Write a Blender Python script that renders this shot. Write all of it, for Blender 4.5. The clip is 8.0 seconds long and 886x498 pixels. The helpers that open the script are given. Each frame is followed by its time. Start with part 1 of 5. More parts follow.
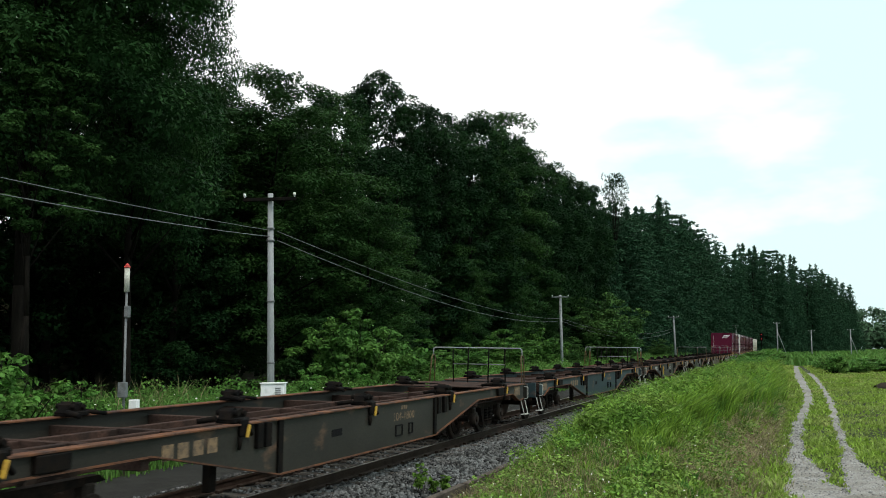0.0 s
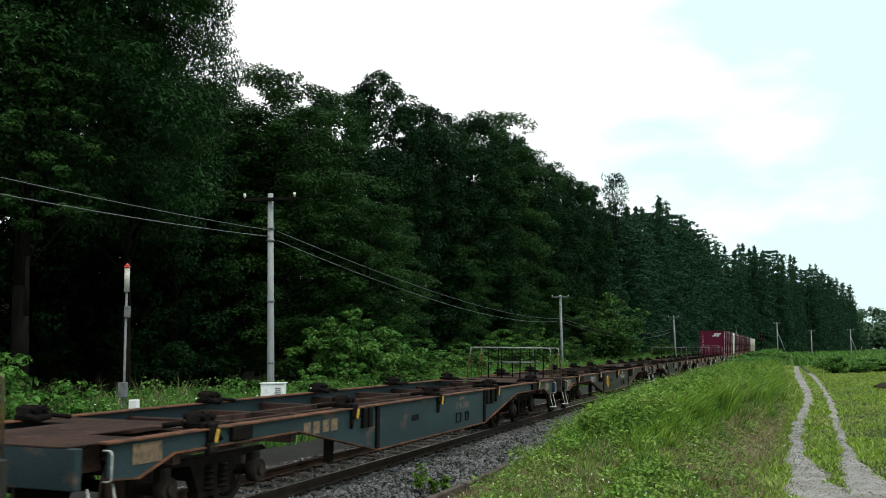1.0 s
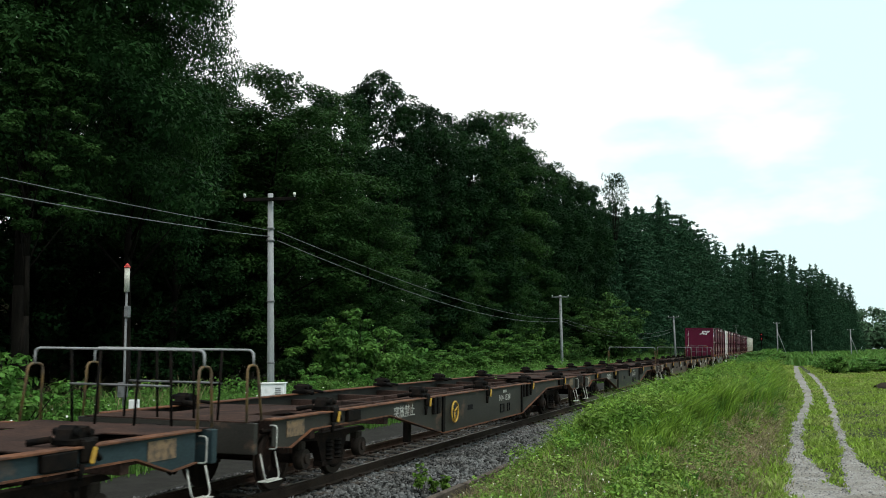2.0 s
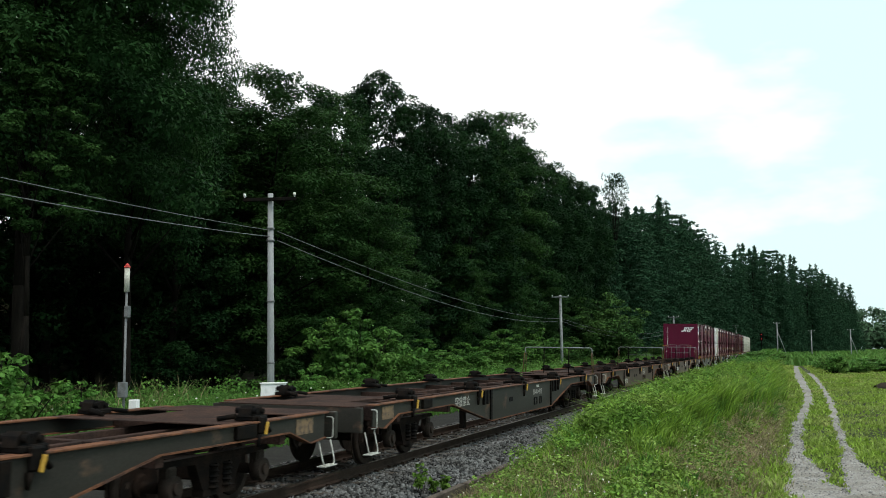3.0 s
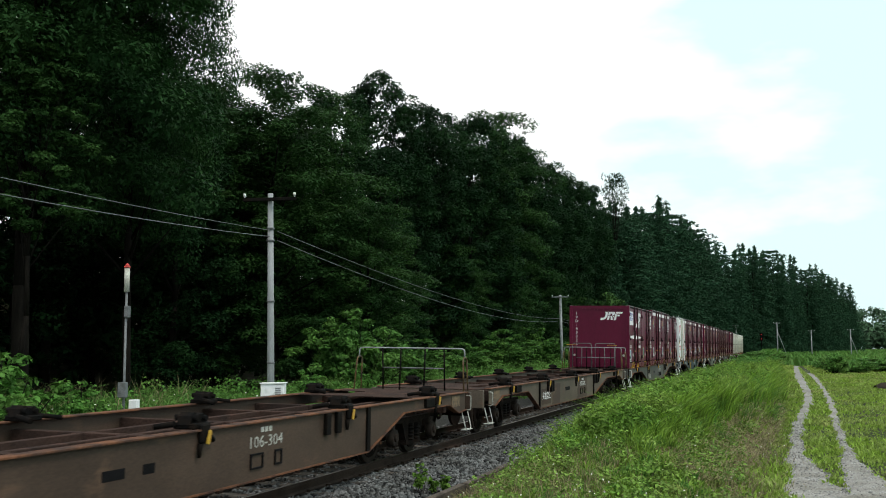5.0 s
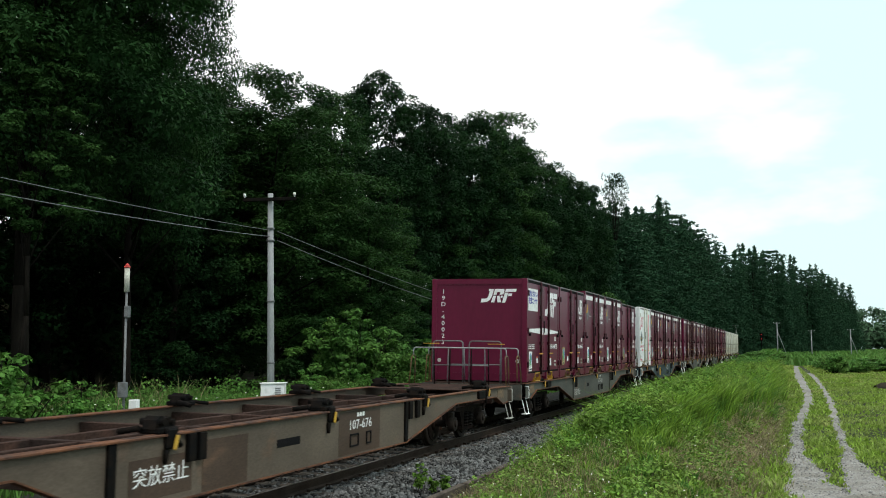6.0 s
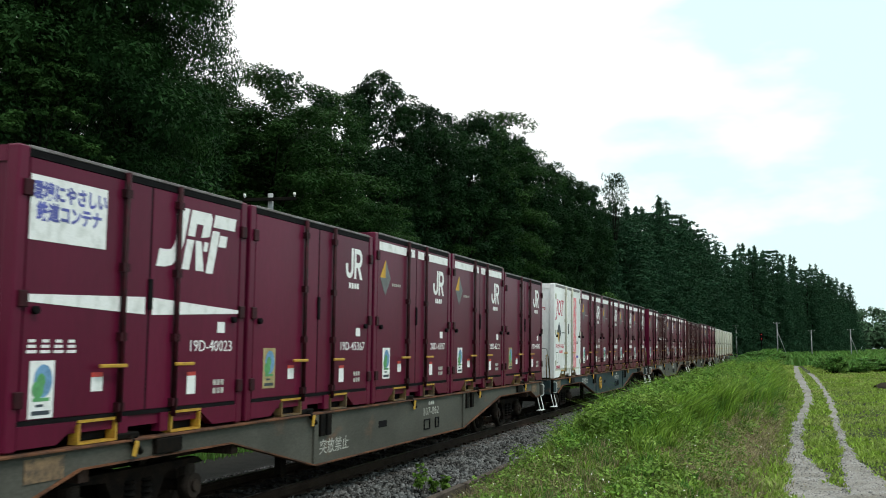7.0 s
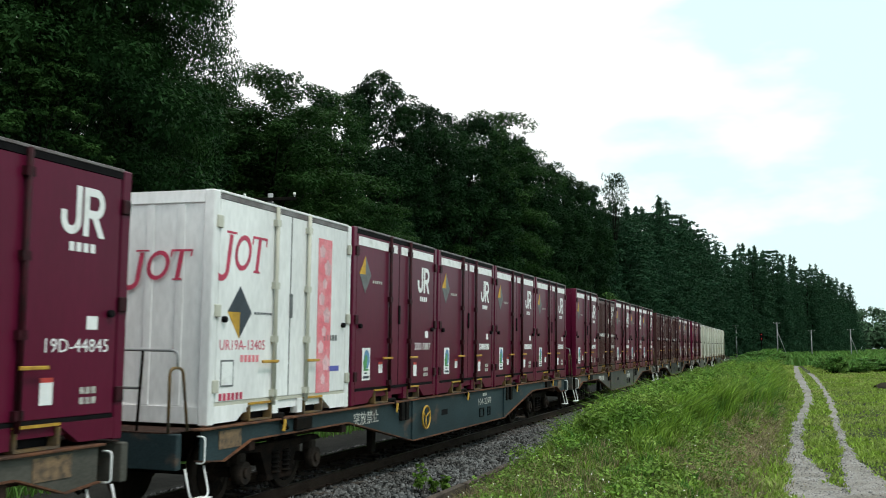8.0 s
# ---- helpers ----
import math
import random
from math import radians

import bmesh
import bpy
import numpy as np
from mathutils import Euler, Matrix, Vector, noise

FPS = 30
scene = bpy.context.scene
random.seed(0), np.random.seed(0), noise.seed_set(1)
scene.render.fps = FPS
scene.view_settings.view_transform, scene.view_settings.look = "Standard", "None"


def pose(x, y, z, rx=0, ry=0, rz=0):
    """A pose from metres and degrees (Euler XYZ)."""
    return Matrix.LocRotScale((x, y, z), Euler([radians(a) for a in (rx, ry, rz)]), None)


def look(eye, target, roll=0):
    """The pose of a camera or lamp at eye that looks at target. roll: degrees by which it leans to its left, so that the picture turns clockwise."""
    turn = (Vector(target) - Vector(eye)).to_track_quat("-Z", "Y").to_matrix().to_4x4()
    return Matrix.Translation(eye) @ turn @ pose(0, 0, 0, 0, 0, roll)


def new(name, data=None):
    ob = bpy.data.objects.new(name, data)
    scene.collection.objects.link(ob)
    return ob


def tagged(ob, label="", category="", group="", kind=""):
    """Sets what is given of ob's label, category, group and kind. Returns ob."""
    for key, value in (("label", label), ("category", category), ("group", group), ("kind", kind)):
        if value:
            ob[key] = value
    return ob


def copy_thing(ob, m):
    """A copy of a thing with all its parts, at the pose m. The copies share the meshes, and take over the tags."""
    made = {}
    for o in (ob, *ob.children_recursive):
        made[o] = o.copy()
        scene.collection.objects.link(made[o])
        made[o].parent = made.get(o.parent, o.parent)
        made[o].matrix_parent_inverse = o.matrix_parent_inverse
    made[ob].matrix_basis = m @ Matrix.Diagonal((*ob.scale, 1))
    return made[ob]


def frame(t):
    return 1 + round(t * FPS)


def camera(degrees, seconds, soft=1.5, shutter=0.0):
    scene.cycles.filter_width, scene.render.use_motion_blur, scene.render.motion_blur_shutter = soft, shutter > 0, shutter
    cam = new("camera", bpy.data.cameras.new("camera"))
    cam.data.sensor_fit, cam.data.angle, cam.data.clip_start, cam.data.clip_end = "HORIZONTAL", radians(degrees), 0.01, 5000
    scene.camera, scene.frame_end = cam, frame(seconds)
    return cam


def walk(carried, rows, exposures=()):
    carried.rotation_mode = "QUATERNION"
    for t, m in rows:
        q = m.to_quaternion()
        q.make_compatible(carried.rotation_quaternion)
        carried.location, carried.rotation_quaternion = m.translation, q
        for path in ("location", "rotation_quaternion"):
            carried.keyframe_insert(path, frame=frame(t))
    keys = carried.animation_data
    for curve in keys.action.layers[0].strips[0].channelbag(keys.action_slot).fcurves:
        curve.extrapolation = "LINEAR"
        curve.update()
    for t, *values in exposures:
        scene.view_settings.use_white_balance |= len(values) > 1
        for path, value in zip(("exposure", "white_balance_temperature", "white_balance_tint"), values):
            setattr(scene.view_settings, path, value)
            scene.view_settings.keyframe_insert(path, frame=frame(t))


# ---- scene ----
def rise(y):
    return 0.00168 * y


# ---- camera ----
EYE = Vector((7.158, 0.0, 1.850))
YAW, PITCH = radians(18.578), radians(5.785)
AIM = EYE + Vector((-math.sin(YAW) * math.cos(PITCH), math.cos(YAW) * math.cos(PITCH), math.sin(PITCH)))
cam = camera(47.54, 8.0, soft=0.95, shutter=0.07)
VIEW = look(EYE, AIM, -0.378)
walk(cam, [(0.0, VIEW), (8.0, VIEW)])

# ---- light ----
SUN_AZ, SUN_EL = 109.0, 56.0   # azimuth measured from +y towards +x
world = bpy.data.worlds.new("sky")
scene.world = world
world.use_nodes = True
wn, wl = world.node_tree.nodes, world.node_tree.links
wn.clear()
w_out = wn.new("ShaderNodeOutputWorld")
w_bg = wn.new("ShaderNodeBackground")
w_sky = wn.new("ShaderNodeTexSky")
w_sky.sky_type = "NISHITA"
w_sky.sun_disc = False
w_sky.sun_elevation, w_sky.sun_rotation = radians(SUN_EL), radians(SUN_AZ)
w_sky.air_density, w_sky.dust_density = 1.0, 2.0
w_co = wn.new("ShaderNodeTexCoord")
w_map = wn.new("ShaderNodeMapping")
w_map.inputs["Scale"].default_value = (1.6, 1.6, 4.2)
w_noise = wn.new("ShaderNodeTexNoise")
w_noise.inputs["Scale"].default_value = 2.6
w_noise.inputs["Detail"].default_value = 6.0
w_sep = wn.new("ShaderNodeSeparateXYZ")
w_sum = wn.new("ShaderNodeMath")            # the cloud thins out over the fields, away from the forest
w_sum.operation = "MULTIPLY_ADD"
w_sum.inputs[1].default_value = -0.95
w_ramp = wn.new("ShaderNodeValToRGB")
w_ramp.color_ramp.elements[0].position, w_ramp.color_ramp.elements[1].position = 0.49, 0.72
w_thin = wn.new("ShaderNodeMixRGB")
w_thin.inputs["Fac"].default_value = 0.88
w_thin.inputs["Color2"].default_value = (6.9, 9.0, 9.0, 1)
w_mix = wn.new("ShaderNodeMixRGB")
w_mix.inputs["Color2"].default_value = (10.6, 10.8, 10.8, 1)
w_bg.inputs["Strength"].default_value = 0.10
wl.new(w_co.outputs["Generated"], w_map.inputs["Vector"])
wl.new(w_map.outputs["Vector"], w_noise.inputs["Vector"])
wl.new(w_co.outputs["Generated"], w_sep.inputs["Vector"])
wl.new(w_sep.outputs["X"], w_sum.inputs[0])
wl.new(w_noise.outputs["Fac"], w_sum.inputs[2])
wl.new(w_sum.outputs["Value"], w_ramp.inputs["Fac"])
wl.new(w_sky.outputs["Color"], w_thin.inputs["Color1"])
wl.new(w_thin.outputs["Color"], w_mix.inputs["Color1"])
wl.new(w_ramp.outputs["Color"], w_mix.inputs["Fac"])
wl.new(w_mix.outputs["Color"], w_bg.inputs["Color"])
wl.new(w_bg.outputs["Background"], w_out.inputs["Surface"])
sun = new("sun", bpy.data.lights.new("sun", "SUN"))
sun.data.energy, sun.data.angle, sun.data.color = 1.3, radians(14), (1.0, 0.95, 0.87)
_d = Vector((math.sin(radians(SUN_AZ)) * math.cos(radians(SUN_EL)), math.cos(radians(SUN_AZ)) * math.cos(radians(SUN_EL)), math.sin(radians(SUN_EL))))
sun.matrix_world = look(_d * 60, (0, 0, 0))
scene.view_settings.exposure = 0.35


# ---- materials ----
def material(name, base, rough=0.6, metal=0.0, second=None, scale=6.0, spread=(0.4, 0.65), grain=60.0, grain_amount=0.25,
             bump=0.2, vary=0.0, island=0.0, through_light=0.0, spec=0.5, stretch=(1, 1, 1), third=None, third_scale=1.2, third_at=(0.55, 0.7)):
    """Two scales of variation over a base colour, with fine relief."""
    m = bpy.data.materials.new(name)
    m.use_nodes = True
    n, l = m.node_tree.nodes, m.node_tree.links
    b = n["Principled BSDF"]
    co = n.new("ShaderNodeTexCoord")
    mp = n.new("ShaderNodeMapping")
    mp.inputs["Scale"].default_value = stretch
    l.new(co.outputs["Object"], mp.inputs["Vector"])

    def noise_of(s, detail, a, z):
        t = n.new("ShaderNodeTexNoise")
        t.inputs["Scale"].default_value, t.inputs["Detail"].default_value = s, detail
        l.new(mp.outputs["Vector"], t.inputs["Vector"])
        r = n.new("ShaderNodeMapRange")
        r.inputs["From Min"].default_value, r.inputs["From Max"].default_value = a, z
        l.new(t.outputs["Fac"], r.inputs["Value"])
        return t, r.outputs["Result"]

    def mixed(kind, fac, c1, c2):
        x = n.new("ShaderNodeMixRGB")
        x.blend_type = kind
        for slot, v in (("Fac", fac), ("Color1", c1), ("Color2", c2)):
            if isinstance(v, (int, float)):
                x.inputs[slot].default_value = v
            elif isinstance(v, tuple):
                x.inputs[slot].default_value = (*v, 1)
            else:
                l.new(v, x.inputs[slot])
        return x.outputs["Color"]

    second = second or tuple(c * 0.7 for c in base)
    _, f1 = noise_of(scale, 5, *spread)
    col = mixed("MIX", f1, tuple(base), tuple(second))
    if third:
        _, f3 = noise_of(third_scale, 6, *third_at)
        col = mixed("MIX", f3, col, tuple(third))
    g, f2 = noise_of(grain, 4, 0.3, 0.7)
    dark = mixed("MIX", f2, (1 - grain_amount,) * 3, (1 + grain_amount,) * 3)
    col = mixed("MULTIPLY", 1.0, col, dark)
    if vary or island:
        if island:
            src = n.new("ShaderNodeNewGeometry").outputs["Random Per Island"]
        else:
            src = n.new("ShaderNodeObjectInfo").outputs["Random"]
        amount = vary or island
        rr = n.new("ShaderNodeMapRange")
        rr.inputs["To Min"].default_value, rr.inputs["To Max"].default_value = 1 - amount, 1 + amount
        l.new(src, rr.inputs["Value"])
        hs = n.new("ShaderNodeHueSaturation")
        l.new(rr.outputs["Result"], hs.inputs["Value"])
        l.new(col, hs.inputs["Color"])
        col = hs.outputs["Color"]
    l.new(col, b.inputs["Base Color"])
    b.inputs["Roughness"].default_value, b.inputs["Metallic"].default_value = rough, metal
    b.inputs["Specular IOR Level"].default_value = spec
    if bump:
        bp = n.new("ShaderNodeBump")
        bp.inputs["Strength"].default_value, bp.inputs["Distance"].default_value = bump, 0.01
        l.new(g.outputs["Fac"], bp.inputs["Height"])
        l.new(bp.outputs["Normal"], b.inputs["Normal"])
    if through_light:
        tr = n.new("ShaderNodeBsdfTranslucent")
        l.new(col, tr.inputs["Color"])
        mx = n.new("ShaderNodeMixShader")
        mx.inputs["Fac"].default_value = through_light
        l.new(b.outputs["BSDF"], mx.inputs[1])
        l.new(tr.outputs["BSDF"], mx.inputs[2])
        l.new(mx.outputs["Shader"], n["Material Output"].inputs["Surface"])
    return m


M_SOIL = material("soil", (0.03, 0.04, 0.013), 0.95, second=(0.046, 0.04, 0.024), scale=0.6, grain=9, grain_amount=0.4, bump=0.6, spec=0.1)
M_EARTH = material("dark_earth", (0.045, 0.036, 0.028), 0.95, second=(0.022, 0.019, 0.015), scale=2, grain=14, grain_amount=0.4, bump=0.8, spec=0.05)
# near-black bed: the shade under and beyond the wagons is put into its colour
M_BED_SHADED = material("ballast_bed", (0.024, 0.022, 0.019), 0.95, second=(0.014, 0.0125, 0.011), scale=3, grain=30, grain_amount=0.5, bump=1.0, spec=0.2)
M_STONE = material("ballast_stone", (0.124, 0.124, 0.124), 0.9, second=(0.0682, 0.0651, 0.062), scale=1.5, grain=60, island=0.9, spec=0.2)
M_GRAVEL = material("path_gravel", (0.279, 0.2635, 0.248), 0.95, second=(0.186, 0.1705, 0.1472), scale=1.2, grain=40, grain_amount=0.45, bump=1.0, spec=0.15)
M_PEBBLE = material("path_pebbles", (0.306, 0.297, 0.288), 0.95, second=(0.18, 0.171, 0.162), scale=2, grain=60, island=0.5, spec=0.15)
M_GRASS = material("grass_blades", (0.155, 0.275, 0.030), 0.6, second=(0.19, 0.29, 0.05), scale=0.5, grain=3, grain_amount=0.25, bump=0, island=0.5, through_light=0.25, spec=0.12, third=(0.20, 0.21, 0.07), third_scale=0.45, third_at=(0.54, 0.68))
M_HERB = material("herb_leaves", (0.13, 0.25, 0.04), 0.6, second=(0.19, 0.27, 0.06), scale=0.7, grain=3, bump=0, island=0.5, through_light=0.25, spec=0.1)
M_LAWN = material("short_grass", (0.215, 0.335, 0.045), 0.6, second=(0.255, 0.3162, 0.0867), scale=0.8, grain=5, grain_amount=0.25, bump=0, island=0.35, through_light=0.3, spec=0.1, third=(0.34, 0.33, 0.12), third_scale=0.5, third_at=(0.55, 0.7))
M_DRY = material("dry_grass", (0.3, 0.25, 0.145), 0.8, second=(0.2, 0.18, 0.085), scale=1.5, grain=8, bump=0, island=0.4, through_light=0.25, spec=0.1)
M_WEED = material("weed_leaves", (0.0897, 0.2153, 0.04186), 0.55, second=(0.1196, 0.2153, 0.04784), scale=0.9, grain=3, bump=0, island=0.3, through_light=0.3, spec=0.1)
M_SHRUB = material("shrub_leaves", (0.07, 0.165, 0.036), 0.5, second=(0.11, 0.22, 0.046), scale=0.5, grain=2, bump=0, island=0.3, through_light=0.25, spec=0.06)
M_SHRUB2 = material("olive_shrub_leaves", (0.05, 0.118, 0.032), 0.55, second=(0.075, 0.145, 0.036), scale=0.4, grain=2, bump=0, island=0.3, through_light=0.2, spec=0.05)
M_LEAF = material("broad_leaves", (0.022, 0.058, 0.0165), 0.5, second=(0.036, 0.083, 0.021), scale=0.35, grain=2, bump=0, island=0.28, vary=0, through_light=0.25, spec=0.04, spread=(0.42, 0.6))
# oak leaves lowered to near black; the forest interior's shade is partly this colour
M_LEAF_SHADED = material("shaded_oak_leaves", (0.0084, 0.0258, 0.009), 0.55, second=(0.015, 0.042, 0.0126), scale=0.3, grain=2, bump=0, island=0.3, through_light=0.2, spec=0.03, spread=(0.45, 0.62))
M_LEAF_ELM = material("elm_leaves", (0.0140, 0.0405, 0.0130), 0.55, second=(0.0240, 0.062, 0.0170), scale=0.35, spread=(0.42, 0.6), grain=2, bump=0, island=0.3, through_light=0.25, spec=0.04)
# needles of the far stand, with the haze of distance mixed into their colour
M_NEEDLE_HAZY = material("hazy_conifer_needles", (0.0215, 0.058, 0.03), 0.6, second=(0.031, 0.074, 0.037), scale=0.4, grain=2, bump=0, island=0.22, through_light=0.2, spec=0.02)
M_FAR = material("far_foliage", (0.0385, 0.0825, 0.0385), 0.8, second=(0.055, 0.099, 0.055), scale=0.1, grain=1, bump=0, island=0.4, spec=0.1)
M_BARK = material("bark", (0.013, 0.011, 0.009), 0.95, second=(0.007, 0.0062, 0.0054), scale=6, grain=25, bump=1.0, stretch=(1, 1, 0.2), spec=0.03)
M_FLOWER = material("white_flowers", (0.75, 0.74, 0.66), 0.8, grain_amount=0.1, bump=0, spec=0.1)
M_RAIL = material("rail_steel", (0.05, 0.0325, 0.025), 0.7, 0.3, second=(0.03, 0.0175, 0.0125), scale=4, grain=40, bump=0.3, spec=0.15)
M_RAILTOP = material("polished_rail_head", (0.45, 0.43, 0.42), 0.3, 1.0, second=(0.3, 0.27, 0.25), scale=8, stretch=(1, 0.05, 1))
M_SLEEPER = material("concrete_sleeper", (0.12, 0.105, 0.09), 0.95, second=(0.065, 0.05, 0.042), scale=5, grain=50, bump=0.6, vary=0.2, spec=0.1)
M_KERB = material("rusty_edge_board", (0.105, 0.0825, 0.0675), 0.95, second=(0.06, 0.04875, 0.04125), scale=3, grain=40, bump=0.6, spec=0.15)
M_POLE = material("concrete_pole", (0.31, 0.3162, 0.3224), 0.8, second=(0.2356, 0.2418, 0.248), scale=2.5, grain=50, grain_amount=0.12, bump=0.2, stretch=(1, 1, 0.25))
M_GREY = material("galvanised_steel", (0.18, 0.186, 0.192), 0.55, 0.4, second=(0.12, 0.12, 0.12), scale=7)
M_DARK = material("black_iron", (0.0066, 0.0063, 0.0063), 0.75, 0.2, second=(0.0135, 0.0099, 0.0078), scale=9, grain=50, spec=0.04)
M_WIRE = material("overhead_wire", (0.175, 0.175, 0.182), 0.6, 0.3, bump=0)
M_WHITE = material("white_paint", (0.84, 0.83, 0.83), 0.6, second=(0.6, 0.6, 0.58), scale=8, spread=(0.5, 0.8), grain_amount=0.06, bump=0.05)
M_RED = material("red_cap", (0.55, 0.05, 0.04), 0.5)
M_CREAM = material("cream_tube", (0.576, 0.568, 0.496), 0.5, second=(0.4, 0.384, 0.32), scale=12)
M_YELLOW = material("yellow_paint", (0.496, 0.288, 0.024), 0.55, second=(0.36, 0.176, 0.024), scale=12, grain_amount=0.2)
M_OCHRE = material("dull_ochre_paint", (0.16, 0.095, 0.03), 0.7, second=(0.07, 0.05, 0.035), scale=6)
M_RUST = material("rusty_deck", (0.051, 0.03, 0.024), 0.9, second=(0.03, 0.0204, 0.018), scale=1.6, grain=30, grain_amount=0.35, bump=0.5, third=(0.072, 0.039, 0.03), third_scale=3.0, spec=0.06)
M_RUSTEDGE = material("worn_rusty_edge", (0.15, 0.06375, 0.03375), 0.85, second=(0.0525, 0.0315, 0.0255), scale=3, grain=30, grain_amount=0.3, bump=0.4, spec=0.15)
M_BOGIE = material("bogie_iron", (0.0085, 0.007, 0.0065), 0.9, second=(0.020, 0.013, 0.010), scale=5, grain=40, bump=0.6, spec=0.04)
M_TYRE = material("wheel_steel", (0.036, 0.026, 0.021), 0.75, 0.1, second=(0.018, 0.014, 0.012), scale=5, spec=0.08)


def wagon_paint(name, base):
    return material(name, base, 0.6, second=tuple(c * 0.72 for c in base), scale=1.4, grain=35, grain_amount=0.16, bump=0.15,
                    third=(0.15, 0.085, 0.055), third_scale=2.4, third_at=(0.60, 0.78), stretch=(1, 0.6, 1.4), spec=0.2)


P_TEAL = wagon_paint("teal_wagon_paint", (0.02363, 0.042, 0.0483))
P_SLATE = wagon_paint("slate_wagon_paint", (0.030, 0.027, 0.022))
P_BROWN = wagon_paint("brown_wagon_paint", (0.074, 0.047, 0.034))
P_GREY = wagon_paint("grey_wagon_paint", (0.084, 0.080, 0.068))
P_BEIGE = wagon_paint("beige_wagon_paint", (0.125, 0.096, 0.073))


def container_paint(name, base, rust=(0.075, 0.018, 0.024)):
    return material(name, base, 0.34, second=tuple(c * 0.82 for c in base), scale=0.9, grain=20, grain_amount=0.07, bump=0.06,
                    third=rust, third_scale=2.2, third_at=(0.66, 0.9), stretch=(1, 1, 0.35), spec=0.16, vary=0.1)


C_RED = container_paint("wine_red_container_paint", (0.112, 0.0068, 0.03))
C_BROWN = container_paint("brown_container_paint", (0.085, 0.034, 0.034))
C_WHITE = container_paint("white_container_paint", (0.86, 0.85, 0.85), (0.60, 0.56, 0.50))
C_CREAM = container_paint("cream_container_paint", (0.55, 0.53, 0.45), (0.4, 0.36, 0.3))
M_ROD = material("dark_locking_rod", (0.042, 0.0065, 0.0115), 0.5, second=(0.021, 0.0072, 0.0084), scale=9, spec=0.12)
M_SEAM = material("rubber_seal", (0.01, 0.009, 0.01), 0.7, spec=0.05)
M_ROOF = material("grey_roof_rail", (0.20, 0.18, 0.18), 0.5, 0.2, second=(0.12, 0.09, 0.09), scale=5)
M_GREEN = material("eco_label_green", (0.10, 0.33, 0.12), 0.6)
M_SAND = material("eco_label_sand", (0.42, 0.33, 0.15), 0.6)
M_SKYBLUE = material("eco_label_blue", (0.16, 0.33, 0.55), 0.6)
M_BLUE = material("blue_marking", (0.1, 0.11, 0.42), 0.6)
M_PINK = material("pink_band", (0.72, 0.16, 0.20), 0.55, second=(0.75, 0.3, 0.33), scale=4)
M_BLOSSOM = material("pale_blossom_print", (0.80, 0.48, 0.52), 0.55)
M_CRIMSON = material("crimson_marking", (0.55, 0.04, 0.10), 0.55)
M_INK = material("dark_marking", (0.035, 0.045, 0.06), 0.6)
M_ORANGE = material("orange_marking", (0.65, 0.36, 0.03), 0.6)
M_FADED = material("faded_orange_paint", (0.21, 0.13, 0.07), 0.7, second=(0.07, 0.05, 0.035), scale=12)
M_CHALK = material("worn_white_paint", (0.52, 0.51, 0.47), 0.7, second=(0.3, 0.28, 0.26), scale=14)
M_LAMP = material("red_signal_lens", (0.5, 0.02, 0.02), 0.3)
M_LAMP.node_tree.nodes["Principled BSDF"].inputs["Emission Color"].default_value = (1.0, 0.03, 0.03, 1)
M_LAMP.node_tree.nodes["Principled BSDF"].inputs["Emission Strength"].default_value = 0.8


# ---- mesh helpers ----
def link(name, mesh, mats, parent=None, label=""):
    for m in (mats if isinstance(mats, (list, tuple)) else [mats]):
        mesh.materials.append(m)
    ob = new(name, mesh)
    if parent is not None:
        ob.parent = parent
    return tagged(ob, label)


def part(name, bm, mats, parent=None, label="", smooth=False):
    mesh = bpy.data.meshes.new(name)
    bmesh.ops.recalc_face_normals(bm, faces=bm.faces)
    bm.to_mesh(mesh)
    bm.free()
    if smooth:
        mesh.shade_smooth()
    return link(name, mesh, mats, parent, label)


def thing(name, label, category, group="", kind="", m=None):
    ob = new(name)
    ob.empty_display_size = 0.2
    if m is not None:
        ob.matrix_basis = m
    return tagged(ob, label, category, group, kind)


def box(bm, x0, x1, y0, y1, z0, z1, bevel=0.0, mat=0):
    vs = [bm.verts.new(p) for p in ((x0, y0, z0), (x1, y0, z0), (x1, y1, z0), (x0, y1, z0), (x0, y0, z1), (x1, y0, z1), (x1, y1, z1), (x0, y1, z1))]
    fs = [bm.faces.new([vs[i] for i in q]) for q in ((3, 2, 1, 0), (4, 5, 6, 7), (0, 1, 5, 4), (1, 2, 6, 5), (2, 3, 7, 6), (3, 0, 4, 7))]
    for f in fs:
        f.material_index = mat
    if bevel:
        es = list({e for f in fs for e in f.edges})
        bmesh.ops.bevel(bm, geom=es, offset=bevel, segments=1, affect="EDGES")
    return bm


def boxes(*specs):
    bm = bmesh.new()
    for s in specs:
        box(bm, *s)
    return bm


def rod(bm, a, b, r, n=8, r2=None, mat=0):
    a, b = Vector(a), Vector(b)
    d = b - a
    q = d.to_track_quat("Z", "Y").to_matrix()
    rings = []
    for p, rr in ((a, r), (b, r if r2 is None else r2)):
        rings.append([bm.verts.new(p + q @ Vector((rr * math.cos(2 * math.pi * i / n), rr * math.sin(2 * math.pi * i / n), 0))) for i in range(n)])
    for i in range(n):
        f = bm.faces.new((rings[0][i], rings[0][(i + 1) % n], rings[1][(i + 1) % n], rings[1][i]))
        f.material_index, f.smooth = mat, True
    for ring in (rings[0][::-1], rings[1]):
        bm.faces.new(ring).material_index = mat
    return bm


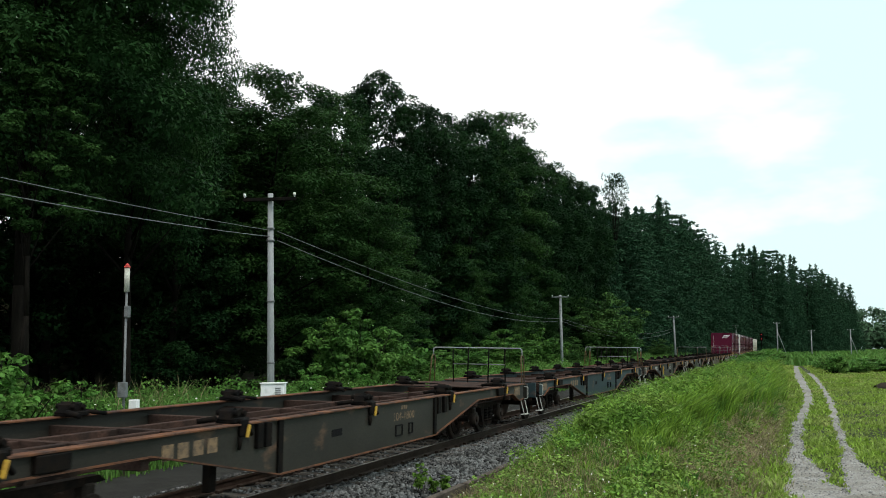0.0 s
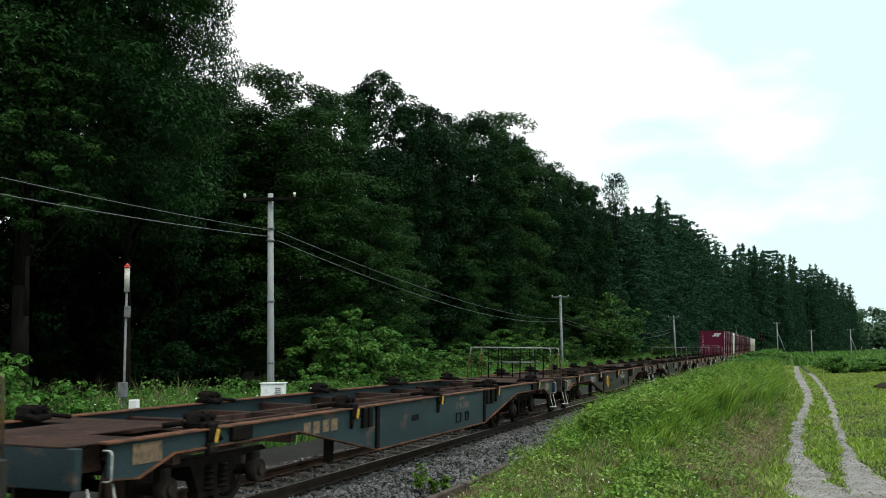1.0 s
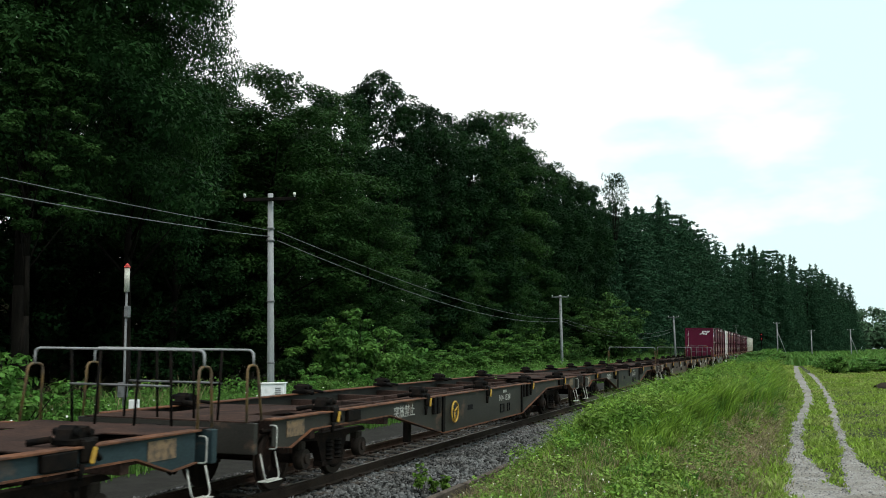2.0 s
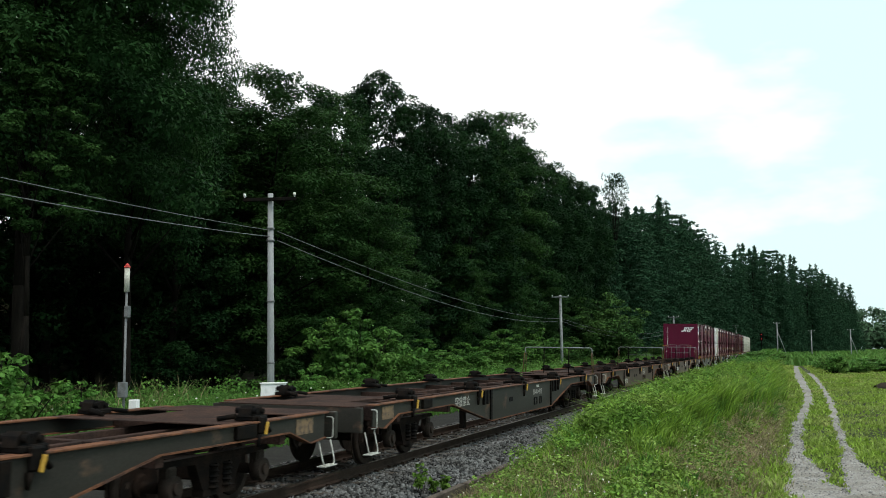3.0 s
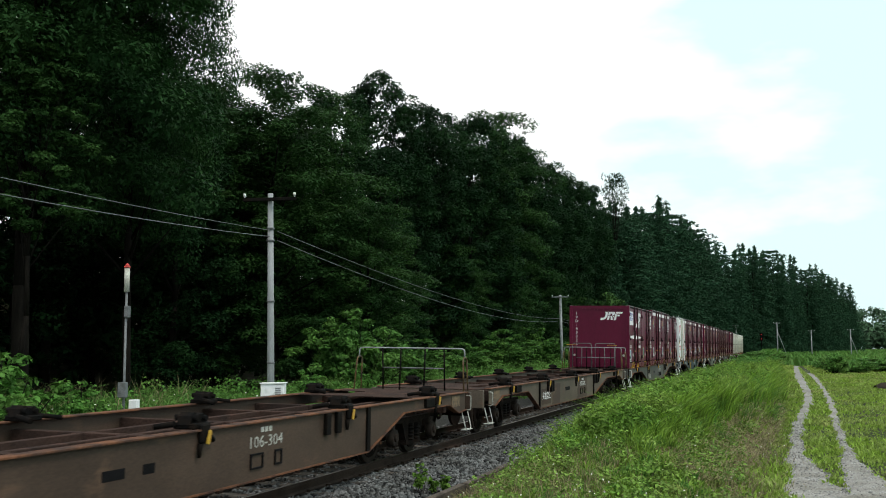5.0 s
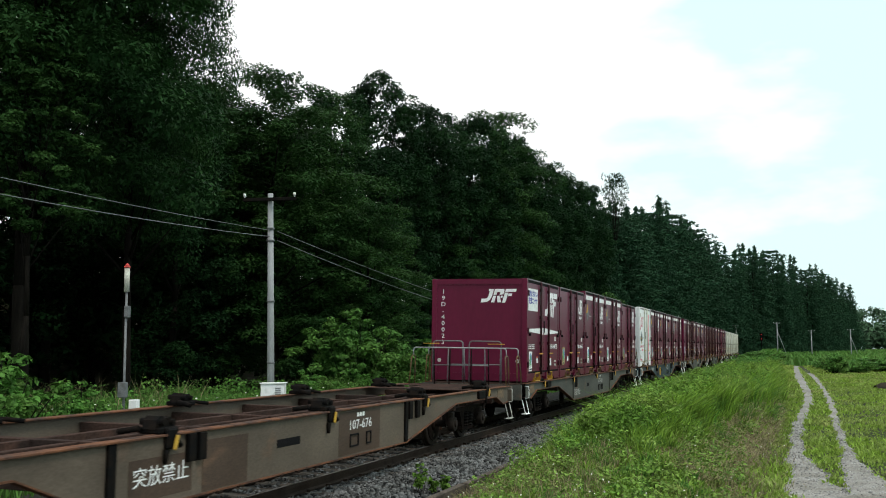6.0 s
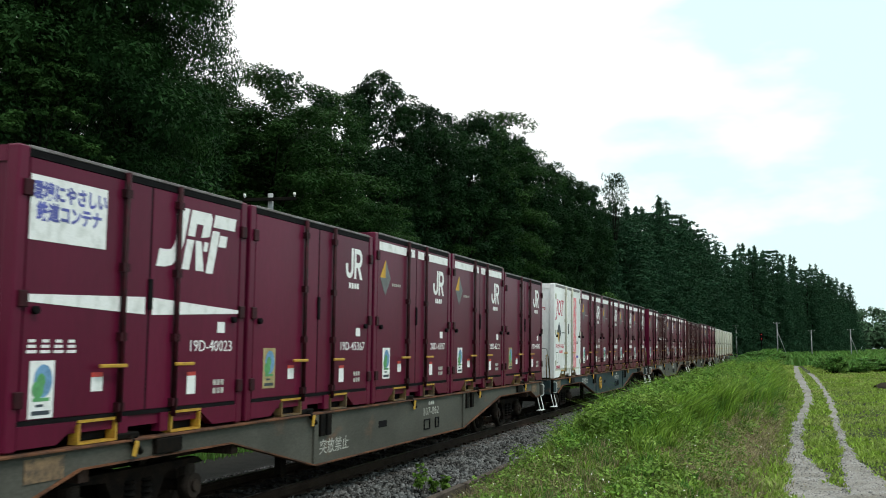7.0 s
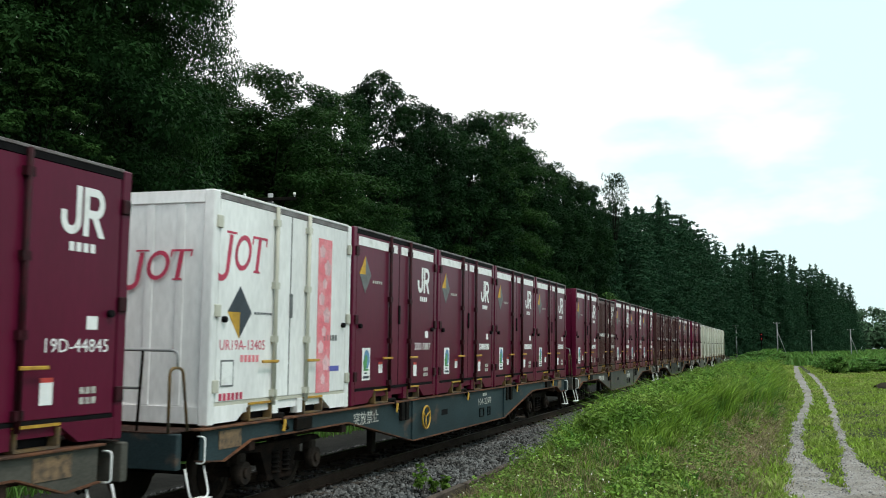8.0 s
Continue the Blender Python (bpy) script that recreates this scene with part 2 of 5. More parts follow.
def tube(bm, pts, r, n=6):
    """A bent tube along points, its bends rounded off."""
    pts = [Vector(p) for p in pts]
    fine = [pts[0]]
    for i in range(1, len(pts) - 1):
        a, b, c = pts[i - 1], pts[i], pts[i + 1]
        k = min(0.09, (a - b).length * 0.45, (c - b).length * 0.45)
        p, q = b + (a - b).normalized() * k, b + (c - b).normalized() * k
        for t in (0, 0.25, 0.5, 0.75, 1):
            fine.append(p.lerp(b, t).lerp(b.lerp(q, t), t))
    fine.append(pts[-1])
    rings = []
    for i, p in enumerate(fine):
        d = (fine[min(i + 1, len(fine) - 1)] - fine[max(i - 1, 0)]).normalized()
        q = d.to_track_quat("Z", "Y").to_matrix()
        rings.append([bm.verts.new(p + q @ Vector((r * math.cos(2 * math.pi * j / n), r * math.sin(2 * math.pi * j / n), 0))) for j in range(n)])
    for a, b in zip(rings, rings[1:]):
        off = min(range(n), key=lambda o: sum((a[j].co - b[(j + o) % n].co).length for j in range(n)))
        for j in range(n):
            bm.faces.new((a[j], a[(j + 1) % n], b[(j + 1 + off) % n], b[(j + off) % n])).smooth = True
    bm.faces.new(rings[0][::-1])
    bm.faces.new(rings[-1])
    return bm


def prism(bm, outline, x0, x1, mat=0):
    """A plate in the y-z plane, from x0 to x1."""
    a = [bm.verts.new((x0, y, z)) for y, z in outline]
    b = [bm.verts.new((x1, y, z)) for y, z in outline]
    n = len(outline)
    bm.faces.new(a[::-1]).material_index = mat
    bm.faces.new(b).material_index = mat
    for i in range(n):
        bm.faces.new((a[i], a[(i + 1) % n], b[(i + 1) % n], b[i])).material_index = mat
    return bm


def from_arrays(name, verts, faces, mats, parent=None, label=""):
    mesh = bpy.data.meshes.new(name)
    verts, faces = np.asarray(verts, dtype=np.float32), np.asarray(faces, dtype=np.int32)
    k = faces.shape[1]
    mesh.vertices.add(len(verts))
    mesh.vertices.foreach_set("co", verts.ravel())
    mesh.loops.add(faces.size)
    mesh.loops.foreach_set("vertex_index", faces.ravel())
    mesh.polygons.add(len(faces))
    mesh.polygons.foreach_set("loop_start", np.arange(0, faces.size, k, dtype=np.int32))
    mesh.polygons.foreach_set("loop_total", np.full(len(faces), k, dtype=np.int32))
    mesh.update(calc_edges=True)
    return link(name, mesh, mats, parent, label)


# ---- ground ----
def smoothstep(a, b, v):
    t = np.clip((v - a) / (b - a), 0, 1)
    return t * t * (3 - 2 * t)


def wobble(x, y):
    return 0.5 * np.sin(x * 0.9 + 1.3 * np.sin(y * 0.31)) + 0.5 * np.sin(y * 0.57 + 0.8 * np.sin(x * 0.7 + 2.0))


def ground_z(x, y):
    x, y = np.asarray(x, dtype=float), np.asarray(y, dtype=float)
    z = np.full(np.broadcast(x, y).shape, -0.22)
    z = z - 0.20 * smoothstep(1.5, 2.4, x) - 0.35 * smoothstep(1.5, 3.0, -x)
    z = z - 0.13 * smoothstep(0.8, 1.3, x) * (1 - smoothstep(2.25, 2.45, x))
    bank = smoothstep(2.5, 4.2, x) * (1 - smoothstep(5.2 + 1.3 * smoothstep(18, 34, y), 6.8 + 0.30 * smoothstep(18, 34, y), x))
    z = z + bank * (0.26 + 0.50 * smoothstep(11, 19, y))
    z = z - 0.08 * smoothstep(4.8, 7.0, x)
    z = z + 0.25 * smoothstep(4, 9, -x) + 0.9 * smoothstep(11, 30, -x) + 7.0 * smoothstep(22, 46, -x)
    z = z + 0.05 * wobble(x, y) * smoothstep(2.6, 4.0, np.abs(x)) * (1 - 0.8 * smoothstep(6.5, 7.0, x))
    far = np.maximum(np.abs(y) - 600, 0)
    return z + 0.00168 * np.clip(y, -300, 700) - 0.00002 * far


RUT_Y = (10.0, 16.8, 19.6, 24.2, 28.8, 33.1, 38.8, 46.8, 59.0, 80.0, 110.0, 140.0)
RUT_A = (7.90, 7.72, 7.46, 7.35, 7.39, 7.52, 7.76, 8.11, 8.24, 8.21, 8.30, 8.62)
RUT_B = (8.60, 8.48, 8.37, 8.40, 8.49, 8.59, 8.75, 8.98, 9.15, 9.30, 9.10, 8.95)
HALF_A = (0.80, 0.58, 0.36, 0.18, 0.16, 0.20, 0.19, 0.23, 0.25, 0.38, 0.38, 0.3)
HALF_B = (0.80, 0.55, 0.31, 0.13, 0.12, 0.12, 0.14, 0.15, 0.16, 0.22, 0.35, 0.3)


def rut(k, y):
    """Centre and half width of one of the path's two wheel ruts."""
    c = np.interp(y, RUT_Y, (RUT_A, RUT_B)[k]) + 0.04 * np.sin(y * 1.3 + k)
    h = np.interp(y, RUT_Y, (HALF_A, HALF_B)[k]) * (1 + 0.14 * np.sin(y * 2.9 + 2 * k) + 0.08 * np.sin(y * 7.3 + k))
    return c, h


def rut_mask(x, y):
    out = np.zeros(np.shape(x))
    for k in (0, 1):
        c, h = rut(k, y)
        h = h * (1 + 0.16 * np.sin(5.1 * x + 3.3 * np.sin(2.7 * y)) * np.sin(6.7 * y) + 0.12 * np.sin(17.3 * x + 9.1 * y) + 0.10 * np.sin(3.7 * y - 6.0 * x)) - 0.02
        out = np.maximum(out, 1 - smoothstep(h * 0.8, h * 1.2, np.abs(x - c)))
    return out


def make_ground():
    xs = np.concatenate([np.linspace(-1500, -60, 24), np.linspace(-50, -6, 34), np.linspace(-5, 12, 86), np.linspace(13, 60, 32), np.linspace(70, 1500, 24)])
    ys = np.concatenate([np.linspace(-400, -20, 12), np.linspace(-16, 60, 190), np.linspace(62, 200, 70), np.linspace(215, 700, 34), np.linspace(760, 3500, 16)])
    gx, gy = np.meshgrid(xs, ys)
    gz = ground_z(gx, gy)
    v = np.stack([gx, gy, gz], -1).reshape(-1, 3)
    i = np.arange(len(xs) * len(ys)).reshape(len(ys), len(xs))
    f = np.stack([i[:-1, :-1], i[:-1, 1:], i[1:, 1:], i[1:, :-1]], -1).reshape(-1, 4)
    g = from_arrays("ground", v, f, M_SOIL)
    g.data.shade_smooth()
    return tagged(g, "grassy earth with a low bank beside the railway", "ground", kind="structure")


make_ground()


def make_path():
    """Two gravel ruts, each a thin strip that follows the earth."""
    for k in (0, 1):
        ys = np.linspace(9.0, 135 if k == 0 else 95, 420)
        c, half = rut(k, ys)
        half = half * 1.32
        cols = np.linspace(-1, 1, 9)
        x = c[:, None] + half[:, None] * cols[None, :] + 0.02 * np.sin(ys[:, None] * 9 + cols[None, :] * 5)
        y = np.repeat(ys[:, None], 9, 1)
        z = ground_z(x, y) + 0.014 + 0.004 * k - 0.035 * np.abs(cols)[None, :] ** 4
        i = np.arange(x.size).reshape(x.shape)
        f = np.stack([i[:-1, :-1], i[:-1, 1:], i[1:, 1:], i[1:, :-1]], -1).reshape(-1, 4)
        p = from_arrays("path", np.stack([x, y, z], -1).reshape(-1, 3), f, M_GRAVEL)
        p.data.shade_smooth()
        tagged(p, "pale gravel wheel rut of a field path through grass", "path", kind="structure")
    rng = np.random.default_rng(8)
    n = 4200
    y = 12 + 24 * rng.random(n) ** 1.6
    k = rng.integers(0, 2, n)
    c0, h0 = rut(0, y)
    c1, h1 = rut(1, y)
    x = np.where(k == 0, c0 + h0 * (2 * rng.random(n) - 1), c1 + h1 * (2 * rng.random(n) - 1))
    pebbles("pebbles", x, y, ground_z(x, y) + 0.012, 0.010 + 0.016 * rng.random(n) ** 2, M_PEBBLE, "loose grey pebbles on the field path", "pebbles", rng)


def pebbles(name, x, y, z, size, mat, label, category, rng):
    """Rough angular stones, twelve faces each."""
    unit = np.array([(i, j, k) for i in (-1, 1) for j in (-1, 1) for k in (-1, 1)]) * 0.72
    faces = np.array([(0, 1, 3), (0, 3, 2), (4, 6, 7), (4, 7, 5), (0, 4, 5), (0, 5, 1), (2, 3, 7), (2, 7, 6), (0, 2, 6), (0, 6, 4), (1, 5, 7), (1, 7, 3)])
    n = len(x)
    size = np.asarray(size)[:, None] * (0.7 + 0.6 * rng.random((n, 3)))
    ang = rng.random((n, 2)) * 6.283
    jit = 1 + 0.75 * (rng.random((n, len(unit))) - 0.5)
    v = unit[None] * jit[..., None] * size[:, None, :]
    c, s = np.cos(ang[:, 0])[:, None], np.sin(ang[:, 0])[:, None]
    vx, vy = v[..., 0] * c - v[..., 1] * s, v[..., 0] * s + v[..., 1] * c
    c, s = np.cos(ang[:, 1])[:, None], np.sin(ang[:, 1])[:, None]
    vy, vz = vy * c - v[..., 2] * s, vy * s + v[..., 2] * c
    v = np.stack([vx + x[:, None], vy + y[:, None], vz + z[:, None]], -1).reshape(-1, 3)
    f = (faces[None] + (np.arange(n) * len(unit))[:, None, None]).reshape(-1, 3)
    return tagged(from_arrays(name, v, f, mat), label, category, kind="stuff")


make_path()
CANT = 1.2


# ---- railway track ----
def make_track():
    track = thing("railway_track", "single narrow-gauge railway track on grey ballast", "track", kind="structure")
    track.matrix_basis = pose(0, 0, 0, 0, CANT, 0)
    y0, y1 = -12.0, 268.0
    prof = [(-0.063, -0.15), (0.063, -0.15), (0.063, -0.138), (0.012, -0.12), (0.012, -0.045), (0.033, -0.036), (0.033, -0.006), (0.026, 0.0), (-0.026, 0.0), (-0.033, -0.006), (-0.033, -0.036), (-0.012, -0.045), (-0.012, -0.12), (-0.063, -0.138)]
    for side in (-1, 1):
        bm = bmesh.new()
        rings = [[bm.verts.new((side * 0.566 + px, y, pz + rise(y))) for px, pz in prof] for y in (y0, 60, 160, y1)]
        for a, b in zip(rings, rings[1:]):
            for i in range(len(prof)):
                j = (i + 1) % len(prof)
                f = bm.faces.new((a[i], b[i], b[j], a[j]))
                f.material_index = 1 if i == 7 else 0
        bm.faces.new(rings[0])
        bm.faces.new(rings[-1][::-1])
        part("rail", bm, [M_RAIL, M_RAILTOP], track)
    bm = bmesh.new()
    box(bm, -1.0, 1.0, -0.11, 0.11, -0.30, -0.155, 0.02)
    for s in (-1, 1):
        for t in (-1, 1):
            box(bm, s * 0.566 + t * 0.10 - 0.03, s * 0.566 + t * 0.10 + 0.03, -0.05, 0.05, -0.155, -0.115, mat=1)
    first = part("sleeper", bm, [M_SLEEPER, M_RAIL], track)
    first.location = (0, 4.0, rise(4.0))
    for i in range(1, 260):
        o = new("sleeper", first.data)
        o.parent = track
        y = 4.0 + 0.62 * i
        o.location = (0.01 * math.sin(i * 3.7), y, rise(y))
        o.rotation_euler[2] = 0.01 * math.sin(i * 2.3)
    bm = bmesh.new()
    # runs out to -4.7 on the left, a dark strip in place of shade
    cs = [(-4.7, -0.64), (-4.5, -0.535), (-2.9, -0.52), (-1.35, -0.20), (-0.9, -0.185), (0.9, -0.185), (1.35, -0.20), (2.30, -0.40), (2.34, -0.6)]
    rings = [[bm.verts.new((x, y, z + rise(y))) for x, z in cs] for y in np.linspace(y0, y1, 60)]
    for a, b in zip(rings, rings[1:]):
        for i in range(len(cs) - 1):
            bm.faces.new((a[i], a[i + 1], b[i + 1], b[i]))
    part("ballast_bed", bm, M_BED_SHADED, track)
    return track


TRACK = make_track()


def make_ballast():
    rng = np.random.default_rng(5)
    n = 36000
    y = 5.5 + 34 * rng.random(n) ** 1.5
    x = np.where(rng.random(n) < 0.76, 0.62 + 1.75 * rng.random(n), -2.9 + 3.5 * rng.random(n))
    top = np.where(np.abs(x) < 1.3, -0.185, np.where(x > 0, -0.20 - (x - 1.35) * 0.21, -0.20 + (x + 1.35) * 0.27))
    z = top - x * math.sin(radians(CANT)) + 0.00168 * y + 0.016 * rng.random(n)
    ok = np.abs(np.abs(x) - 0.566) > 0.09
    x, y, z = x[ok], y[ok], z[ok]
    pebbles("ballast", x, y, z, 0.015 + 0.020 * rng.random(len(x)), M_STONE, "grey crushed-stone ballast heaped along the track", "ballast", rng)


make_ballast()


def make_edge_boards():
    for i in range(10):
        y = 8.0 + i * 2.05
        bm = boxes((-0.05, 0.05, -1.0, 1.0, -0.2, 0.0, 0.008))
        o = part("edge_board", bm, M_KERB)
        o.matrix_basis = pose(2.36 + 0.02 * math.sin(i * 2.1), y, float(ground_z(2.36, y)) + 0.25, 0, 3, 0.5 * math.sin(i * 5))
        tagged(o, "weathered brown edging board along the ballast foot", "edging board", "ballast edging", "structure")


make_edge_boards()


# ---- plants ----
def blades(name, x, y, h, width, lean, mats, label, category, rng, z=None, way=None):
    """Grass blades, each a tapered bent strip."""
    n = len(x)
    z = ground_z(x, y) - 0.02 if z is None else z
    a = rng.random(n) * 6.283
    d = rng.random(n) * 6.283 if way is None else way
    k = lean * (0.3 + rng.random(n)) * h
    w = width * (0.6 + 0.8 * rng.random(n))
    wx, wy = np.cos(a) * w, np.sin(a) * w
    dx, dy = np.cos(d) * k, np.sin(d) * k
    base = np.stack([x, y, z], -1)
    v = np.zeros((n, 5, 3))
    v[:, 0] = base + np.stack([-wx, -wy, 0 * h], -1) * 0.5
    v[:, 1] = base + np.stack([wx, wy, 0 * h], -1) * 0.5
    mid = base + np.stack([dx * 0.35, dy * 0.35, h * 0.6], -1)
    v[:, 2] = mid + np.stack([wx, wy, 0 * h], -1) * 0.4
    v[:, 3] = mid - np.stack([wx, wy, 0 * h], -1) * 0.4
    v[:, 4] = base + np.stack([dx, dy, h * (1 - 0.25 * lean)], -1)
    i = (np.arange(n) * 5)[:, None]
    f = np.concatenate([i + np.array([[0, 1, 2]]), i + np.array([[0, 2, 3]]), i + np.array([[3, 2, 4]])], 1).reshape(-1, 3)
    return tagged(from_arrays(name, v.reshape(-1, 3), f, mats), label, category, kind="stuff")


def leaves_at(pos, normal, size, rng, aspect=0.55, tri=False):
    """Leaves at given places: folded kites, or plain triangles for what stays far off."""
    n = len(pos)
    normal = normal / np.maximum(np.linalg.norm(normal, axis=1), 1e-6)[:, None]
    t = np.cross(normal, rng.normal(size=(n, 3)))
    t /= np.maximum(np.linalg.norm(t, axis=1), 1e-6)[:, None]
    b = np.cross(normal, t)
    s = (size * (0.6 + 0.8 * rng.random(n)))[:, None]
    if tri:
        v = np.stack([pos - t * s * 0.5, pos + b * s * aspect * 0.7 + t * s * 0.1, pos + t * s * 0.5 - b * s * aspect * 0.4 - normal * s * 0.1], 1)
    else:
        v = np.stack([pos - t * s * 0.5, pos + b * s * aspect * 0.5 + normal * s * 0.08, pos + t * s * 0.5 - normal * s * 0.12, pos - b * s * aspect * 0.5 + normal * s * 0.08], 1)
    k = v.shape[1]
    return v.reshape(-1, 3), (np.arange(n) * k)[:, None] + np.arange(k)[None]


def lobes_to_leaves(lobes, count, size, rng, up=0.7, aspect=0.55, tri=False, flat=0.82):
    """Leaves on the upper domes of many clumps, thin beneath, so that each clump shades the one below."""
    lobes = np.asarray(lobes)
    wgt = lobes[:, 3] ** 2
    which = rng.choice(len(lobes), count, p=wgt / wgt.sum())
    d = rng.normal(size=(count, 3))
    d[:, 2] = np.where(rng.random(count) < 0.5, np.abs(d[:, 2]), d[:, 2])
    d /= np.linalg.norm(d, axis=1)[:, None]
    r = lobes[which, 3] * (0.55 + 0.55 * rng.random(count) ** 0.7)
    pos = lobes[which, :3] + d * r[:, None] * np.array([1, 1, flat])
    nrm = d * 0.8 + rng.normal(size=(count, 3)) * 0.45 + np.array([0, 0, up])
    return leaves_at(pos, nrm, size, rng, aspect, tri)


def broad_lobes(rng, height, spread, low=0.12, n=70, small=0.75):
    """Clump centres that fill an uneven broadleaf crown, most of them near its surface."""
    out = []
    bulge = rng.random(6) * 6.283
    for i in range(n):
        t = low + (1 - low) * rng.random() ** 0.9
        env = spread * min(1.0, 0.62 + 0.9 * (t - low)) * math.sqrt(max(0.03, 1 - max(0, (t - 0.55) / 0.47) ** 2.2))
        a, q = rng.random() * 6.283, rng.random() ** 0.33
        r = env * q * (0.82 + 0.14 * math.sin(2 * a + bulge[0] + 5 * t) + 0.12 * math.sin(3 * a + bulge[1] - 4 * t))
        out.append((r * math.cos(a), r * math.sin(a), height * t * (1 - 0.03 * rng.random()), small * spread * (0.14 + 0.22 * rng.random() ** 1.5)))
    return out


def trunk_mesh(rng, height, r, lobes, limbs=10):
    bm = bmesh.new()
    p = Vector((0, 0, -0.4))
    bend = rng.random(2) - 0.5
    for i in range(6):
        u = (i + 1) / 6
        q = Vector((bend[0] * u * 1.2 + 0.12 * (rng.random() - 0.5), bend[1] * u * 1.2 + 0.12 * (rng.random() - 0.5), height * 0.9 * u))
        rod(bm, p, q, r * (1 - i / 6.5), 8, r * (1 - (i + 1) / 6.5))
        p = q
    idx = rng.choice(len(lobes), min(limbs, len(lobes)), replace=False)
    for i in idx:
        x, y, z, s = lobes[i]
        u = max(0.08, z / height * 0.75)
        rod(bm, (bend[0] * u * 1.1, bend[1] * u * 1.1, height * 0.9 * u), (x * 0.8, y * 0.8, z * 0.98), r * 0.24, 5, r * 0.05)
    return bm


def bough_lobes(rng, height, spread, low, boughs, droop=0.30, spray=0.085, fill=0.68):
    """Flat sprays along boughs that leave the trunk, rise a little and droop at their tips."""
    out = []
    for i in range(boughs):
        t = low + (1 - low) * ((i + rng.random()) / boughs) ** 0.9
        env = spread * min(1.0, 0.72 + 0.9 * (t - low)) * math.sqrt(max(0.04, 1 - max(0, (t - 0.60) / 0.42) ** 2.2))
        a = i * 2.39996 + 0.7 * rng.random()
        reach = env * (fill + (1.1 - fill) * rng.random())
        lift = height * 0.055 * (0.4 + rng.random())
        k = max(3, int(reach / (spread * 0.13)))
        for j in range(k):
            q = (j + 0.6 + 0.4 * rng.random()) / k
            side = reach * 0.24 * (rng.random() - 0.5) * (0.4 + q)
            z = height * t + lift * math.sin(q * 2.2) - droop * reach * q * q * 0.6 + 0.25 * (rng.random() - 0.5)
            out.append((reach * q * math.cos(a) - side * math.sin(a), reach * q * math.sin(a) + side * math.cos(a), min(z, height * 0.99), spread * spray * (0.75 + 0.75 * rng.random())))
    return out


def broad_tree(seed, height, spread, low, count, leaf, mat, label, n=80, r=0.24, tri=False, small=0.75, limbs=18, layered=0, droop=0.30, flat=0.82, spray=0.085, fill=0.68):
    """A crown of round clumps, or, when layered, of that many boughs with flat sprays."""
    rng = np.random.default_rng(seed)
    t = thing("tree", label, "tree", "trees at the forest edge")
    lobes = bough_lobes(rng, height, spread, low, layered, droop, spray, fill) if layered else broad_lobes(rng, height, spread, low, n, small)
    part("trunk", trunk_mesh(rng, height, r, lobes, limbs), M_BARK, t)
    v, f = lobes_to_leaves(lobes, count, leaf, rng, 1.0 if layered else 0.7, tri=tri, flat=flat)
    from_arrays("crown", v, f, mat, t)
    return t


def conifer(seed, height, spread, count, mat, label, round_top=0.8):
    """Whorls of drooping branches round a straight trunk, to a thin leading shoot."""
    rng = np.random.default_rng(seed)
    t = thing("conifer", label, "conifer tree", "conifers at the forest edge")
    bm = bmesh.new()
    rod(bm, (0, 0, -0.4), (0, 0, height * 0.985), 0.2, 8, 0.015)
    lobes = []
    tiers = int(height / 0.85)
    for i in range(tiers):
        u = (i + 0.5 * rng.random()) / tiers
        arms = 7 if u < 0.8 else 5
        for k in range(arms):
            reach = spread * (1 - u) ** round_top * (0.60 + 0.6 * rng.random()) + 0.12
            a = (k + i * 0.37) * 6.283 / arms + 0.5 * rng.random()
            z = height * (0.05 + 0.95 * u) + 1.6 * (rng.random() - 0.5) * (1 - 0.8 * u)
            for q in (0.3, 0.6, 0.95):
                lobes.append((reach * q * math.cos(a), reach * q * math.sin(a), z - 0.40 * reach * q * q, 0.15 + 0.17 * reach * (1.15 - 0.8 * q)))
            if (i + k) % 5 == 0:
                rod(bm, (0, 0, z), (reach * math.cos(a), reach * math.sin(a), z - 0.38 * reach), 0.035, 4, 0.008)
    for i in range(5):
        lobes.append((0, 0, height * (0.91 + 0.018 * i), 0.34 - 0.055 * i))
    part("trunk", bm, M_BARK, t)
    v, f = lobes_to_leaves(lobes, count, 0.38, rng, 0.45, 0.40, True, 1.0)
    from_arrays("crown", v, f, mat, t)
    return t


def bush(name, seed, spread, height, count, leaf, mat, label, group="", n=34, stem=0.03):
    rng = np.random.default_rng(seed)
    t = thing(name, label, "bush", group)
    lobes = []
    bm = bmesh.new()
    for i in range(n // 4):
        a, lean = i * 2.39996 + 0.8 * rng.random(), rng.random() ** 0.6
        tall = height * (1 - 0.45 * lean * lean) * (0.72 + 0.32 * rng.random())
        out = spread * lean * (0.75 + 0.3 * rng.random())
        tip = Vector((out * math.cos(a), out * math.sin(a), tall))
        rod(bm, (tip.x * 0.12, tip.y * 0.12, -0.2), tip, stem, 5, stem * 0.3)
        for q in (0.35, 0.52, 0.68, 0.84, 1.0):
            k = spread * 0.16
            lobes.append((tip.x * q ** 1.4 + k * rng.normal(), tip.y * q ** 1.4 + k * rng.normal(), tall * q, spread * (0.08 + 0.12 * rng.random()) * (1.25 - 0.5 * q)))
    part("stem", bm, M_BARK, t)
    v, f = lobes_to_leaves(lobes, count, leaf, rng, 0.9, 0.6, flat=0.6)
    from_arrays("foliage", v, f, mat, t)
    return t


def put(x, y, turn=0.0, size=1.0, tall=None, sink=0.0):
    return Matrix.LocRotScale((x, y, float(ground_z(x, y)) - sink), Euler((0, 0, turn)), (size, size, tall or size))


